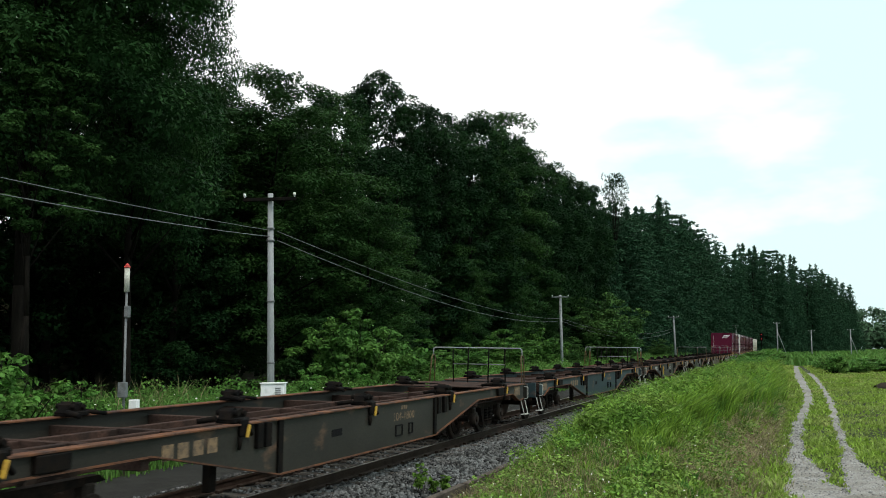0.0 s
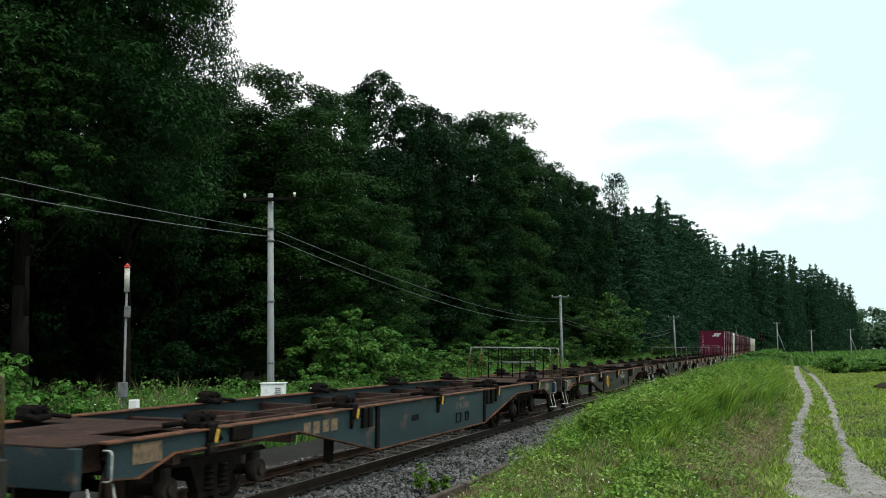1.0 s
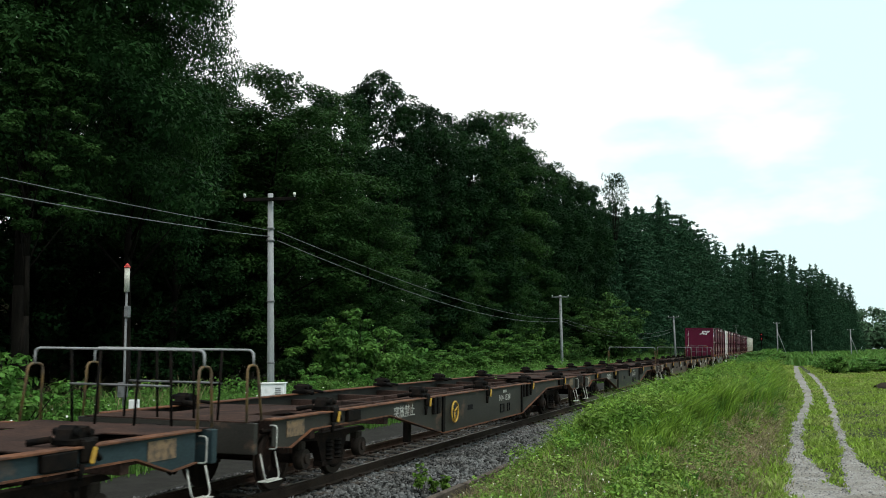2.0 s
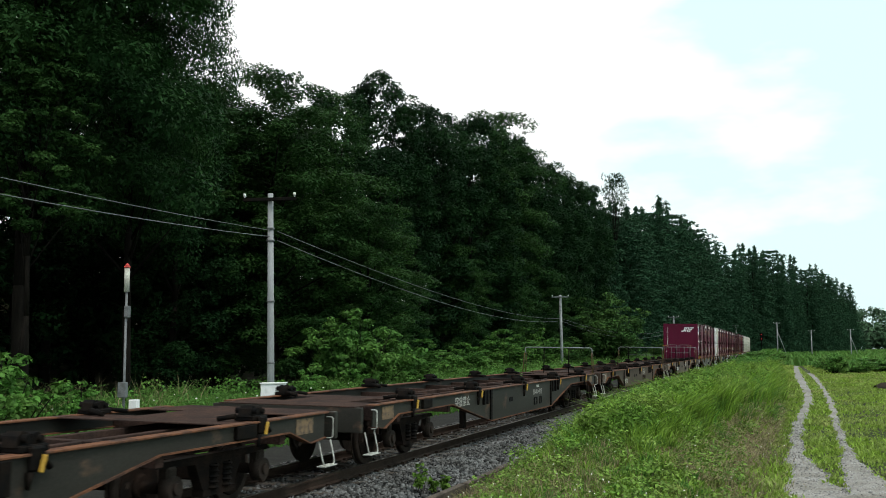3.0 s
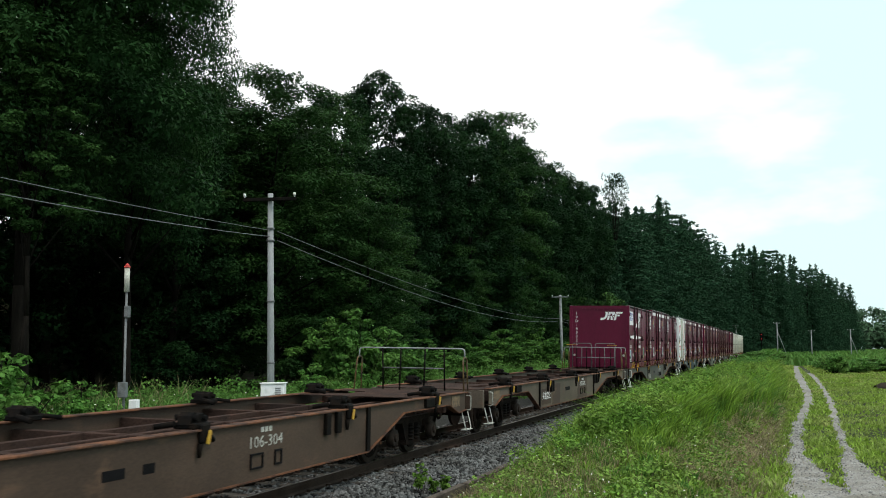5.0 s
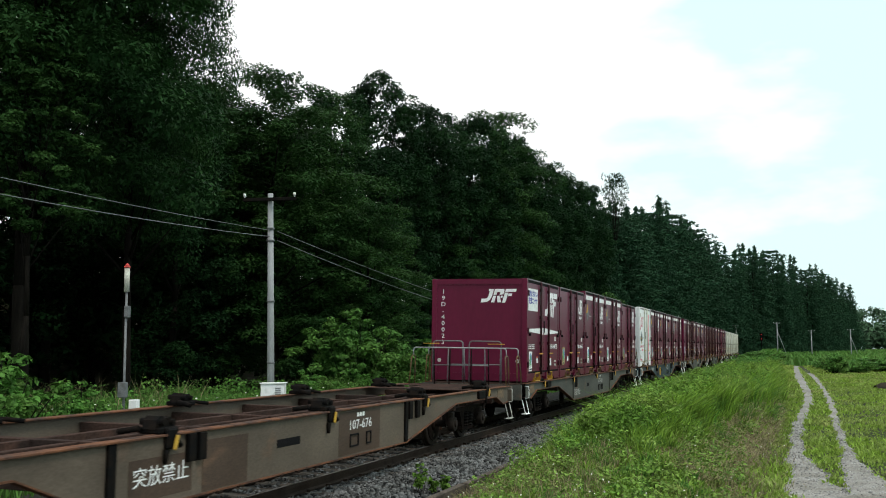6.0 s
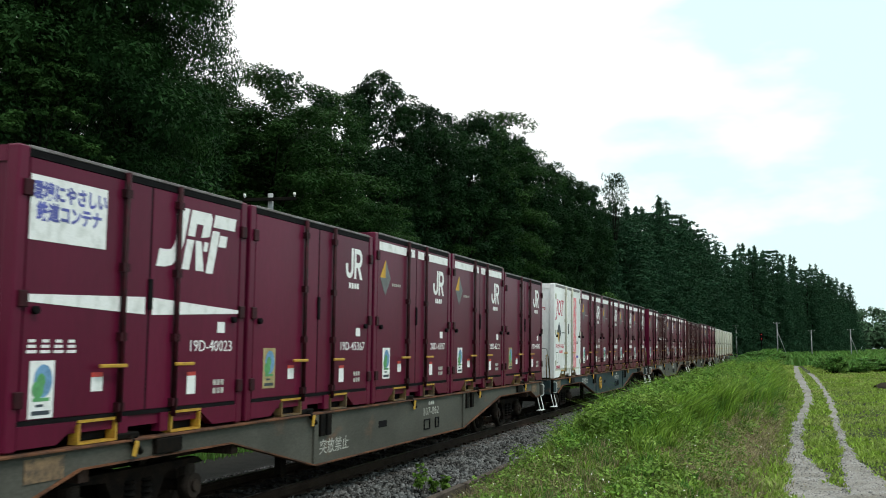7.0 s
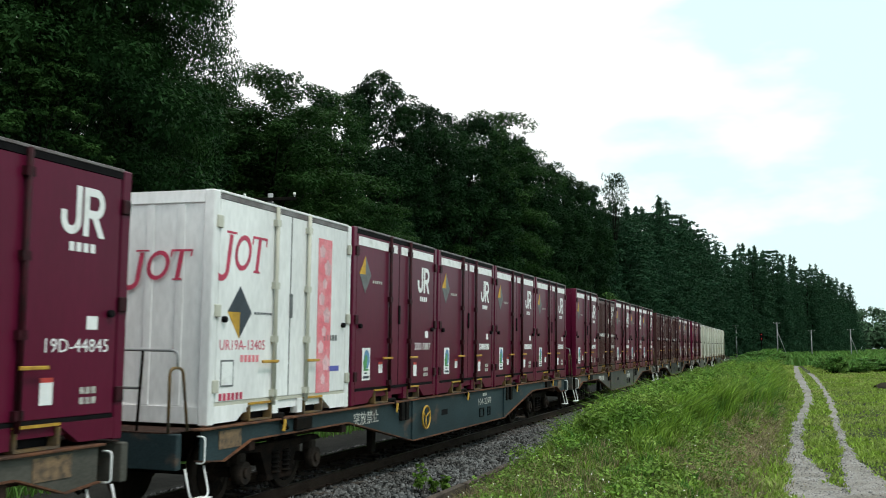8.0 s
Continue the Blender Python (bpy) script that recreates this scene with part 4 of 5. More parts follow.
def make_trackside():
    m = thing("marker_mast", "slim grey mast with cream tube and red cap", "mast")
    z0 = float(ground_z(-5.2, 17.0))
    m.matrix_basis = pose(-5.2, 16.95, z0, 0, 0.2, 0)
    h = 3.60 - z0
    part("pole", rod(bmesh.new(), (0, 0, -0.3), (0, 0, h - 0.50), 0.027, 10, 0.024), M_GREY, m)
    part("tube", rod(bmesh.new(), (0, 0, h - 0.54), (0, 0, h - 0.06), 0.052, 14), M_CREAM, m, "cream tube")
    bm = bmesh.new()
    rod(bm, (0, 0, h - 0.06), (0, 0, h - 0.03), 0.062, 14)
    rod(bm, (0, 0, h - 0.03), (0, 0, h + 0.03), 0.060, 14, 0.012)
    part("cap", bm, M_RED, m, "red pointed cap")
    part("clamp", boxes((-0.02, 0.09, -0.05, 0.03, h - 1.05, h - 0.82, 0.01)), M_GREY, m)
    part("cabinet", boxes((-0.06, 0.12, -0.13, -0.03, 0.98 - z0, 1.28 - z0, 0.012)), M_GREY, m, "small grey switch cabinet")
    c = thing("junction_box", "small white junction box in the weeds", "box")
    c.matrix_basis = pose(-5.2, 17.3, float(ground_z(-5.2, 17.3)), 0, 0, 12)
    z = 0.92 - float(ground_z(-5.2, 17.3))
    part("housing", boxes((-0.09, 0.09, -0.07, 0.07, z - 0.20, z, 0.012)), M_WHITE, c)
    part("stake", rod(bmesh.new(), (0, 0, -0.2), (0, 0, z - 0.2), 0.025, 8), M_GREY, c)
    s = thing("equipment_cabinet", "white trackside equipment cabinet beside the concrete pole", "cabinet")
    gz = float(ground_z(-5.45, 23.5))
    s.matrix_basis = pose(-5.45, 23.6, gz, 0, 0, 20)
    z = 1.06 - gz
    part("housing", boxes((-0.30, 0.30, -0.24, 0.24, z - 0.40, z - 0.03, 0.015)), M_WHITE, s)
    part("lid", boxes((-0.33, 0.33, -0.27, 0.27, z - 0.028, z, 0.01)), M_WHITE, s)
    for k in range(4):
        part("louvre", boxes((0.08, 0.22, -0.25, -0.235, z - 0.30 + 0.05 * k, z - 0.275 + 0.05 * k)), M_GREY, s)
    for x in (-0.2, 0.2):
        part("leg", boxes((x - 0.03, x + 0.03, -0.03, 0.03, -0.2, z - 0.4)), M_GREY, s)
    g = thing("signal", "distant railway signal showing red lamps", "railway signal")
    y = 205.0
    g.matrix_basis = pose(3.2, y, float(ground_z(3.2, y)))
    part("post", rod(bmesh.new(), (0, 0, -0.3), (0, 0, 4.6), 0.07, 8), M_DARK, g)
    part("backboard", boxes((-0.25, 0.25, -0.06, 0.04, 3.2, 4.7, 0.03)), M_DARK, g)
    for z in (3.55, 4.4):
        part("lamp", rod(bmesh.new(), (0, -0.06, z), (0, -0.16, z), 0.085, 12), M_LAMP, g, "red signal lamp")


make_trackside()


def make_earth_bank():
    """A low cut face of dark earth at the meadow's edge."""
    rng = np.random.default_rng(15)
    bm = bmesh.new()
    rows = []
    for j, (dy, dz) in enumerate(((-0.15, -0.3), (0.0, 0.22), (0.12, 0.50), (0.5, 0.62), (1.6, 0.45), (3.0, -0.2))):
        row = []
        for i in range(22):
            x = 11.9 + 0.32 * i
            grow_in = min(1.0, i / 4)
            row.append(bm.verts.new((x + 0.08 * rng.normal(), 60.5 + dy + 0.10 * rng.normal() + 0.05 * i, float(ground_z(x, 60.5)) + dz * (0.35 + 0.65 * grow_in) + 0.05 * rng.normal())))
        rows.append(row)
    for p, q in zip(rows, rows[1:]):
        for i in range(21):
            bm.faces.new((p[i], p[i + 1], q[i + 1], q[i]))
    o = part("earth_bank", bm, M_EARTH, smooth=True)
    tagged(o, "low dark cut earth bank at the meadow's edge", "earth bank", kind="structure")


make_earth_bank()


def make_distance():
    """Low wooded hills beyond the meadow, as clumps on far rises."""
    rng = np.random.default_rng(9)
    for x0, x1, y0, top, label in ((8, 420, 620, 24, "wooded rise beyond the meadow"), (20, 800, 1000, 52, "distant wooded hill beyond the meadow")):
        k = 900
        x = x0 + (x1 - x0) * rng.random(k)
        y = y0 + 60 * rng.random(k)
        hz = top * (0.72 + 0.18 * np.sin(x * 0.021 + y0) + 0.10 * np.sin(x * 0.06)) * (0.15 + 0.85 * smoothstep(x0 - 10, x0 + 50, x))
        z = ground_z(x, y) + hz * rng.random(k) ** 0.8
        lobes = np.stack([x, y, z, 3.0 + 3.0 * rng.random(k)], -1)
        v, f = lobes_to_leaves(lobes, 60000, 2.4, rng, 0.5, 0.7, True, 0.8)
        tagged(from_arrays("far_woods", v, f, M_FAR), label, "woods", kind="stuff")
    n = 26000
    y = 130 + 420 * rng.random(n) ** 1.3
    x = 2.5 + (y * 0.42) * rng.random(n)
    blades("far_meadow", x, y, 0.7 + 0.9 * rng.random(n), 0.28, 0.6, M_WEED, "rough green meadow far along the line", "grass", rng)


make_distance()


# ---- writing ----
def words(text, size, material_, parent, m, name="lettering", squeeze=1.0, bold=0.0):
    """Letters as a thin mesh on the face that m names: x along the words, z out of it."""
    c = bpy.data.curves.new(name, "FONT")
    c.body, c.size, c.resolution_u, c.extrude = text, size, 2, 0.0015
    c.align_x, c.align_y = "CENTER", "CENTER"
    c.space_line, c.offset = 1.05, bold
    o = bpy.data.objects.new(name, c)
    scene.collection.objects.link(o)
    mesh = bpy.data.meshes.new_from_object(o.evaluated_get(bpy.context.evaluated_depsgraph_get()))
    bpy.data.objects.remove(o)
    bpy.data.curves.remove(c)
    mesh.transform(m @ Matrix.Diagonal((squeeze, 1, 1, 1)))
    return link(name, mesh, material_, parent)


# x of the writing runs along +y, up is z, out is +x
SIDE = Matrix(((0, 0, 1, 0), (1, 0, 0, 0), (0, 1, 0, 0), (0, 0, 0, 1)))
# on the end wall: x of the writing runs along +x, out is -y
END = Matrix(((1, 0, 0, 0), (0, 0, -1, 0), (0, 1, 0, 0), (0, 0, 0, 1)))


def on_side(x, y, z):
    return Matrix.Translation((x, y, z)) @ SIDE


def on_end(x, y, z):
    return Matrix.Translation((x, y, z)) @ END


def flat_shapes(name, polys, mats, parent, m, label="", thick=0.003):
    """Flat painted or stuck-on shapes: outlines in the plane of m."""
    bm = bmesh.new()
    for p in polys:
        pts, mi = p if isinstance(p[1], int) else (p, 0)
        lo = [bm.verts.new(m @ Vector((x, y, 0))) for x, y in pts]
        hi = [bm.verts.new(m @ Vector((x, y, thick + 0.001 * mi))) for x, y in pts]
        n = len(pts)
        fs = [bm.faces.new(hi)] + [bm.faces.new((lo[i], lo[(i + 1) % n], hi[(i + 1) % n], hi[i])) for i in range(n)]
        for f in fs:
            f.material_index = mi
    return part(name, bm, mats, parent, label)


def rect(x, y, w, h, lean=0.0):
    return [(x - w / 2 - lean * h / 2, y - h / 2), (x + w / 2 - lean * h / 2, y - h / 2), (x + w / 2 + lean * h / 2, y + h / 2), (x - w / 2 + lean * h / 2, y + h / 2)]


def ribbon(pts, t):
    """Outline of a band of even width along a line."""
    pts = [Vector(p) for p in pts]
    left, right = [], []
    for i, p in enumerate(pts):
        d = (pts[min(i + 1, len(pts) - 1)] - pts[max(i - 1, 0)]).normalized()
        n = Vector((-d.y, d.x)) * t / 2
        left.append(tuple(p + n))
        right.append(tuple(p - n))
    return left + right[::-1]


def arc(x, y, rx, ry, a0, a1, n=9):
    return [(x + rx * math.cos(a0 + (a1 - a0) * i / n), y + ry * math.sin(a0 + (a1 - a0) * i / n)) for i in range(n + 1)]


def mark_wide(parent, m, w, h):
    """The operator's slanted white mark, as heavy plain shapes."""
    k = 0.30
    polys = [ribbon([(0.60, 1.0), (0.60, 0.46), (0.55, 0.28), (0.42, 0.17), (0.24, 0.14), (0.0, 0.14)], 0.28), [(0.36, 0.86), (0.46, 0.86), (0.46, 1.0), (0.36, 1.0)],
             [(0.82, 0.56), (1.06, 0.56), (1.06, 0.78), (1.30, 0.78), (1.30, 0.56), (1.58, 0.60), (1.58, 0.92), (1.50, 1.0), (0.82, 1.0)],
             rect(0.94, 0.25, 0.24, 0.50), [(1.12, 0.50), (1.32, 0.50), (1.58, 0.0), (1.30, 0.0)], rect(1.51, 0.42, 0.14, 0.16),
             rect(2.07, 0.89, 0.82, 0.22), rect(1.79, 0.35, 0.26, 0.74), rect(2.10, 0.56, 0.28, 0.20)]
    polys = [[((x - 1.24 + k * (y - 0.5)) * w / 2.6, (y - 0.5) * h) for x, y in p] for p in polys]
    flat_shapes("emblem", polys, M_WHITE, parent, m, "slanted white emblem")


def mark_small(parent, m, s):
    """A hook and a looped stroke, in white."""
    t = 0.135 * s
    h = 0.34 * s
    polys = [ribbon([(-0.12 * s, h + t / 2)] + arc(-0.30 * s, -h + 0.19 * s, 0.18 * s, 0.19 * s, 0, -math.pi) + [(-0.48 * s, -0.02 * s)], t),
             ribbon([(0.07 * s, -h - t / 2), (0.07 * s, h + t / 2)], t),
             ribbon([(0.13 * s, h), (0.26 * s, h)] + arc(0.31 * s, h - 0.185 * s, 0.16 * s, 0.185 * s, 1.4, -1.4) + [(0.26 * s, h - 0.37 * s), (0.13 * s, h - 0.37 * s)], t),
             [(0.22 * s, h - 0.43 * s), (0.38 * s, h - 0.43 * s), (0.56 * s, -h - t / 2), (0.40 * s, -h - t / 2)]]
    flat_shapes("emblem", polys, M_WHITE, parent, m, "white emblem")
    flat_shapes("lettering", [rect(-0.26 * s + i * 0.175 * s, -0.60 * s, 0.12 * s, 0.15 * s) for i in range(4)], M_WHITE, parent, m)


def mark_crimson(parent, m, s):
    """A slanted crimson mark of a hook, a ring and a crossed bar, with thin feet."""
    k = 0.18
    polys = [ribbon([(-0.36, 0.24)] + arc(-0.50, -0.24, 0.14, 0.12, 0, -2.4, 6), 0.085), rect(-0.36, 0.27, 0.26, 0.03),
             ribbon(arc(0.0, 0.02, 0.185, 0.215, 0.0, math.pi), 0.07), ribbon(arc(0.0, 0.02, 0.185, 0.215, math.pi, 2 * math.pi), 0.07),
             rect(0.42, 0.02, 0.085, 0.46), rect(0.42, 0.265, 0.42, 0.035), rect(0.225, 0.21, 0.03, 0.10), rect(0.615, 0.21, 0.03, 0.10), rect(0.42, -0.22, 0.18, 0.03)]
    polys = [[((x + k * y) * s, y * s) for x, y in p] for p in polys]
    flat_shapes("emblem", polys, M_CRIMSON, parent, m, "slanted crimson emblem")


def blossom(x, y, r):
    """Five round petals."""
    out = []
    for i in range(25):
        a = i * 2 * math.pi / 25
        q = r * (0.62 + 0.38 * abs(math.cos(2.5 * a)) ** 0.7)
        out.append((x + q * math.sin(a), y + q * math.cos(a)))
    return out


def eco_label(parent, m, sand=False):
    """A card with a round blue and green picture over a line of print."""
    w, h = 0.30, 0.48
    tree = arc(-0.045, 0.0, 0.075, 0.075, 0.3, 5.9, 12)
    crown = arc(-0.01, 0.075, 0.055, 0.06, 0, 6.0, 10)
    flat_shapes("eco_label", [(rect(0, 0, w, h), 0), (arc(0.015, 0.07, 0.115, 0.14, 0, 6.1, 18), 1), (tree, 2), (crown, 2), (rect(0, -0.085, 0.20, 0.03), 2), (rect(-0.02, -0.135, 0.09, 0.022), 3), (rect(0, -0.195, 0.22, 0.035), 3)],
                [M_SAND if sand else M_WHITE, M_SKYBLUE, M_GREEN, M_INK], parent, m, "sand-coloured environment label" if sand else "white environment label in green and blue")


# ---- containers ----
CL, CW = 3.715, 1.225


def container(kind, label, number="", first=False):
    """A twelve-foot railway container: y from its front to its back, x towards its sides."""
    paint = {"red19": C_RED, "red20": C_RED, "brown": C_BROWN, "white": C_WHITE, "cream": C_CREAM}[kind]
    pale = kind in ("white", "cream")
    rod_mat = C_CREAM if pale else M_ROD
    H = {"red20": 2.61, "white": 2.59}.get(kind, 2.52)
    c = thing("container", label, "freight container", "containers on the train")
    bm = bmesh.new()
    box(bm, -CW + 0.03, CW - 0.03, 0.03, CL - 0.03, 0.10, H - 0.03)
    part("body", bm, paint, c)
    for sx in (-1, 1):
        for y in (0.0, CL - 0.13):
            a, b = sorted((sx * (CW - 0.13), sx * CW))
            part("corner_post", boxes((a, b, y, y + 0.13, 0.0, H, 0.012)), paint, c)
    for y in (0.0, CL - 0.10):
        for z0, z1 in ((H - 0.14, H - 0.004), (0.02, 0.20)):
            part("end_rail", boxes((-CW + 0.13, CW - 0.13, y + 0.005, y + 0.095, z0, z1)), paint, c)
    for sx in (-1, 1):
        a, b = sorted((sx * (CW - 0.10), sx * (CW + 0.004)))
        bm = bmesh.new()
        box(bm, a, b, 0.13, CL - 0.13, H - 0.022, H + 0.008, 0.004)
        part("roof_rail", bm, C_WHITE if pale else M_ROOF, c)
        bm = bmesh.new()
        box(bm, a, b - 0.008 * max(sx, 0), 0.13, CL - 0.13, H - 0.085, H - 0.024)
        part("header", bm, M_ROOF if pale else M_SEAM, c)
        for y0, y1 in ((0.13, 0.86), (1.46, 1.60), (2.12, 2.26), (2.86, CL - 0.13)):
            out = [(y0, 0.02), (y1, 0.02), (y1, 0.205), (y0, 0.205)]
            if y0 == 0.13:
                out = [(y0, 0.02), (y1 - 0.25, 0.02), (y1, 0.17), (y1, 0.205), (y0, 0.205)]
            if y1 == CL - 0.13:
                out = [(y0, 0.17), (y0 + 0.25, 0.02), (y1, 0.02), (y1, 0.205), (y0, 0.205)]
            part("bottom_rail", prism(bmesh.new(), out, a, b - 0.006 * max(sx, 0)), paint, c)
        part("seal", boxes((*sorted((sx * (CW - 0.06), sx * (CW - 0.012))), 0.14, CL - 0.14, 0.205, 0.245)), C_CREAM if pale else M_SEAM, c)
        for y0 in (0.88, 2.30):
            bm = bmesh.new()
            for q in ((y0, y0 + 0.55, 0.185, 0.21), (y0, y0 + 0.03, 0.0, 0.175), (y0 + 0.52, y0 + 0.55, 0.0, 0.175), (y0, y0 + 0.55, -0.006, 0.012)):
                box(bm, a, b + 0.002, *q, mat=0 if q[2] > 0.1 else 1)
            part("fork_pocket", bm, [M_YELLOW, M_YELLOW if first else M_OCHRE], c, "yellow-edged forklift pocket")
            # a black sheet set back in the opening stands for the pocket's shade
            part("pocket_inside", boxes((*sorted((sx * (CW - 0.12), sx * (CW - 0.11))), y0 + 0.03, y0 + 0.52, 0.013, 0.174)), M_SEAM, c)
    for sx in (-1, 1):
        for k, (y0, y1) in enumerate(((0.15, 1.855), (1.885, CL - 0.15))):
            a, b = sorted((sx * (CW - 0.035), sx * (CW - 0.008)))
            d = part("door", boxes((a, b, y0, y1, 0.25, H - 0.09, 0.004)), paint, c)
            yr = 1.42 if k == 0 else 2.30
            bm = bmesh.new()
            rod(bm, (sx * (CW + 0.028), yr, 0.16), (sx * (CW + 0.028), yr, H - 0.02), 0.027, 8)
            for z in (0.30, 0.95, 1.6, H - 0.22):
                box(bm, *sorted((sx * (CW - 0.01), sx * (CW + 0.05))), yr - 0.05, yr + 0.05, z - 0.04, z + 0.04)
            part("locking_rod", bm, rod_mat, d)
            bm = bmesh.new()
            yh = (yr - 0.36, yr + 0.04) if k == 0 else (yr - 0.04, yr + 0.30)
            box(bm, *sorted((sx * (CW + 0.05), sx * (CW + 0.075))), *yh, 0.665, 0.70, 0.006)
            part("handle", bm, M_YELLOW, d, "yellow handle")
            for z in (0.42, 1.25, H - 0.35):
                y = 0.10 if k == 0 else CL - 0.10
                part("hinge", boxes((*sorted((sx * (CW - 0.01), sx * (CW + 0.025))), y - 0.04, y + 0.07, z - 0.07, z + 0.07, 0.008)), rod_mat, d)
            bm = bmesh.new()
            y = 0.26 if k == 0 else CL - 0.26
            rod(bm, (sx * (CW - 0.01), y, 1.16), (sx * (CW + 0.04), y, 1.16), 0.035, 8)
            part("door_stop", bm, M_SEAM, d)
        bm = boxes((*sorted((sx * (CW - 0.03), sx * (CW - 0.014))), 1.855, 1.885, 0.25, H - 0.09))
        part("door_seam", bm, M_SEAM, c)
        part("cover", boxes((*sorted((sx * (CW - 0.01), sx * (CW + 0.014))), 1.84, 1.90, 1.22, 1.52, 0.004)), M_SEAM if not pale else M_GREY, c)
    # markings on the side that faces the field
    X = CW - 0.007
    if kind == "red20":
        for y, w in ((0.78, 1.18), (1.62, 0.30), (2.09, 0.30), (2.95, 1.15)):
            flat_shapes("white_stripe", [rect(0, 0, w, 0.13)], M_WHITE, c, on_side(X, y, H - 0.19))
        flat_shapes("diamond", [([(-0.22, 0), (0, 0), (0, 0.28)], 1), ([(0.0, 0), (0.22, 0), (0, 0.28)], 0), ([(-0.22, 0), (0, -0.28), (0.22, 0)], 0)],
                    [M_GREY, M_ORANGE], c, on_side(X, 0.46, 1.93), "yellow and grey diamond mark")
        flat_shapes("lettering", [rect(0.08 * i, 0, 0.05, 0.045) for i in range(5)], M_CHALK, c, on_side(X, 0.78, 1.84))
    if kind in ("red19", "red20") and not first:
        mark_small(c, on_side(X, 3.04, 2.0 if kind == "red20" else 2.06), 0.54)
        eco_label(c, on_side(X, 0.55, 0.60), kind == "red19")
    if kind in ("red19", "red20", "brown"):
        if number:
            words(number, 0.17, M_WHITE, c, on_side(X, 3.03, 0.86), squeeze=1.15)
        else:
            flat_shapes("lettering", [rect(-0.33 + 0.092 * i, 0, 0.062, 0.12) for i in range(8)], M_WHITE, c, on_side(X, 3.03, 0.86))
        flat_shapes("notice", [rect(0, 0, 0.15, 0.12)], M_WHITE, c, on_side(X, 3.22, 1.07))
        flat_shapes("notice", [(rect(0, 0, 0.16, 0.19), 0), (rect(0, 0.115, 0.16, 0.04), 1)], [M_WHITE, M_RED], c, on_side(X, 2.66, 0.46))
        flat_shapes("notice", [(rect(0, 0, 0.16, 0.13), 0), (rect(0, 0.085, 0.16, 0.04), 1)], [M_WHITE, M_RED], c, on_side(X, 1.12, 0.52))
        flat_shapes("lettering", [rect(-0.08 + 0.08 * i, 0.05 - 0.09 * j, 0.06, 0.06) for i in range(3) for j in (0, 1)], M_CHALK, c, on_side(X, 3.20, 0.42))
    if first or kind == "brown":
        mark_wide(c, on_side(X, 2.72, 1.98), 1.42, 0.64)
        flat_shapes("white_arrow", [[(-1.75, 0.05), (-1.75, -0.01), (-0.06, -0.07), (-0.06, 0.10)], [(0.06, 0.10), (0.06, -0.07), (1.72, -0.01), (1.72, 0.03)]], M_WHITE, c, on_side(X, 1.86, 1.24))
    if first:
        flat_shapes("sticker", [(rect(0, 0, 1.00, 0.55), 0)], [M_WHITE], c, on_side(X, 0.66, 2.02), "white sticker with blue writing")
        words("環境にやさしい\n鉄道コンテナ", 0.165, M_BLUE, c, on_side(X + 0.004, 0.66, 2.07), squeeze=0.86, bold=0.006)
        flat_shapes("lettering", [rect(-0.24 + 0.165 * i, 0.045 * (j - 1), 0.12 - 0.02 * j, 0.026) for i in range(4) for j in range(3)], M_WHITE, c, on_side(X, 0.50, 0.86))
        eco_label(c, on_side(X, 0.40, 0.50))
        mark_wide(c, on_end(0.50, 0.027, 2.10), 0.86, 0.33)
        stack = "\n".join("19D-40023")
        words(stack, 0.150, M_WHITE, c, on_end(-0.93, 0.027, 1.57), squeeze=1.15)
        for x in (-1.02, 0.99):
            bm = bmesh.new()
            rod(bm, (x, 0.028, 0.50), (x, 0.020, 0.50), 0.05, 12)
            part("round_mark", bm, M_CHALK, c)
        words("2", 0.08, M_INK, c, on_end(0.99, 0.018, 0.50))
    if kind == "white":
        mark_crimson(c, on_side(X, 0.66, 1.92), 0.84)
        mark_crimson(c, on_end(0.52, 0.008, 1.74), 0.66)
        flat_shapes("diamond", [([(-0.27, 0), (0.27, 0), (0, 0.30)], 0), ([(-0.27, 0), (0, -0.30), (0, 0)], 1), ([(0, 0), (0, -0.30), (0.27, 0)], 0)], [M_INK, M_ORANGE], c, on_side(X, 0.62, 1.25), "dark and amber diamond mark")
        words("UR19A-13405", 0.165, M_CRIMSON, c, on_side(X, 0.72, 0.87), squeeze=1.1)
        flat_shapes("lettering", [rect(0.075 * i, 0, 0.05, 0.028) for i in range(6)], M_INK, c, on_side(X, 0.98, 1.25))
        flat_shapes("pink_band", [(rect(0, 0, 0.42, H - 0.52), 0)] + [(blossom(0.10 * math.sin(i * 2.1), -0.86 + 0.215 * i, 0.075 + 0.04 * (i * 5 % 3) / 2), 1) for i in range(9)], [M_PINK, M_BLOSSOM], c, on_side(X, 2.86, 1.28), "pink band with pale blossoms")
        flat_shapes("notice", [(rect(0, 0, 0.34, 0.07), 0)], [M_BLUE], c, on_side(X, 3.2, 0.56))
        for x0, z0, n, mt in ((0.52, 0.30, 6, M_CRIMSON), (0.92, 0.72, 5, M_PINK), (3.12, 0.98, 5, M_GREY)):
            flat_shapes("lettering", [rect(-0.09 * n / 2 + 0.09 * i, 0, 0.06, 0.08) for i in range(n)], mt, c, on_side(X, x0, z0))
        flat_shapes("notice", [(rect(0, 0, 0.28, 0.30), 0), (rect(0, 0, 0.24, 0.26), 1)], [M_GREY, M_WHITE], c, on_side(X, 0.38, 0.56))
    # ribs on the end walls
    if kind in ("white", "cream", "brown"):
        for i in range(5):
            x = -0.8 + 0.4 * i
            part("rib", boxes((x - 0.05, x + 0.05, 0.012, 0.03, 0.21, H - 0.15, 0.006)), paint, c)
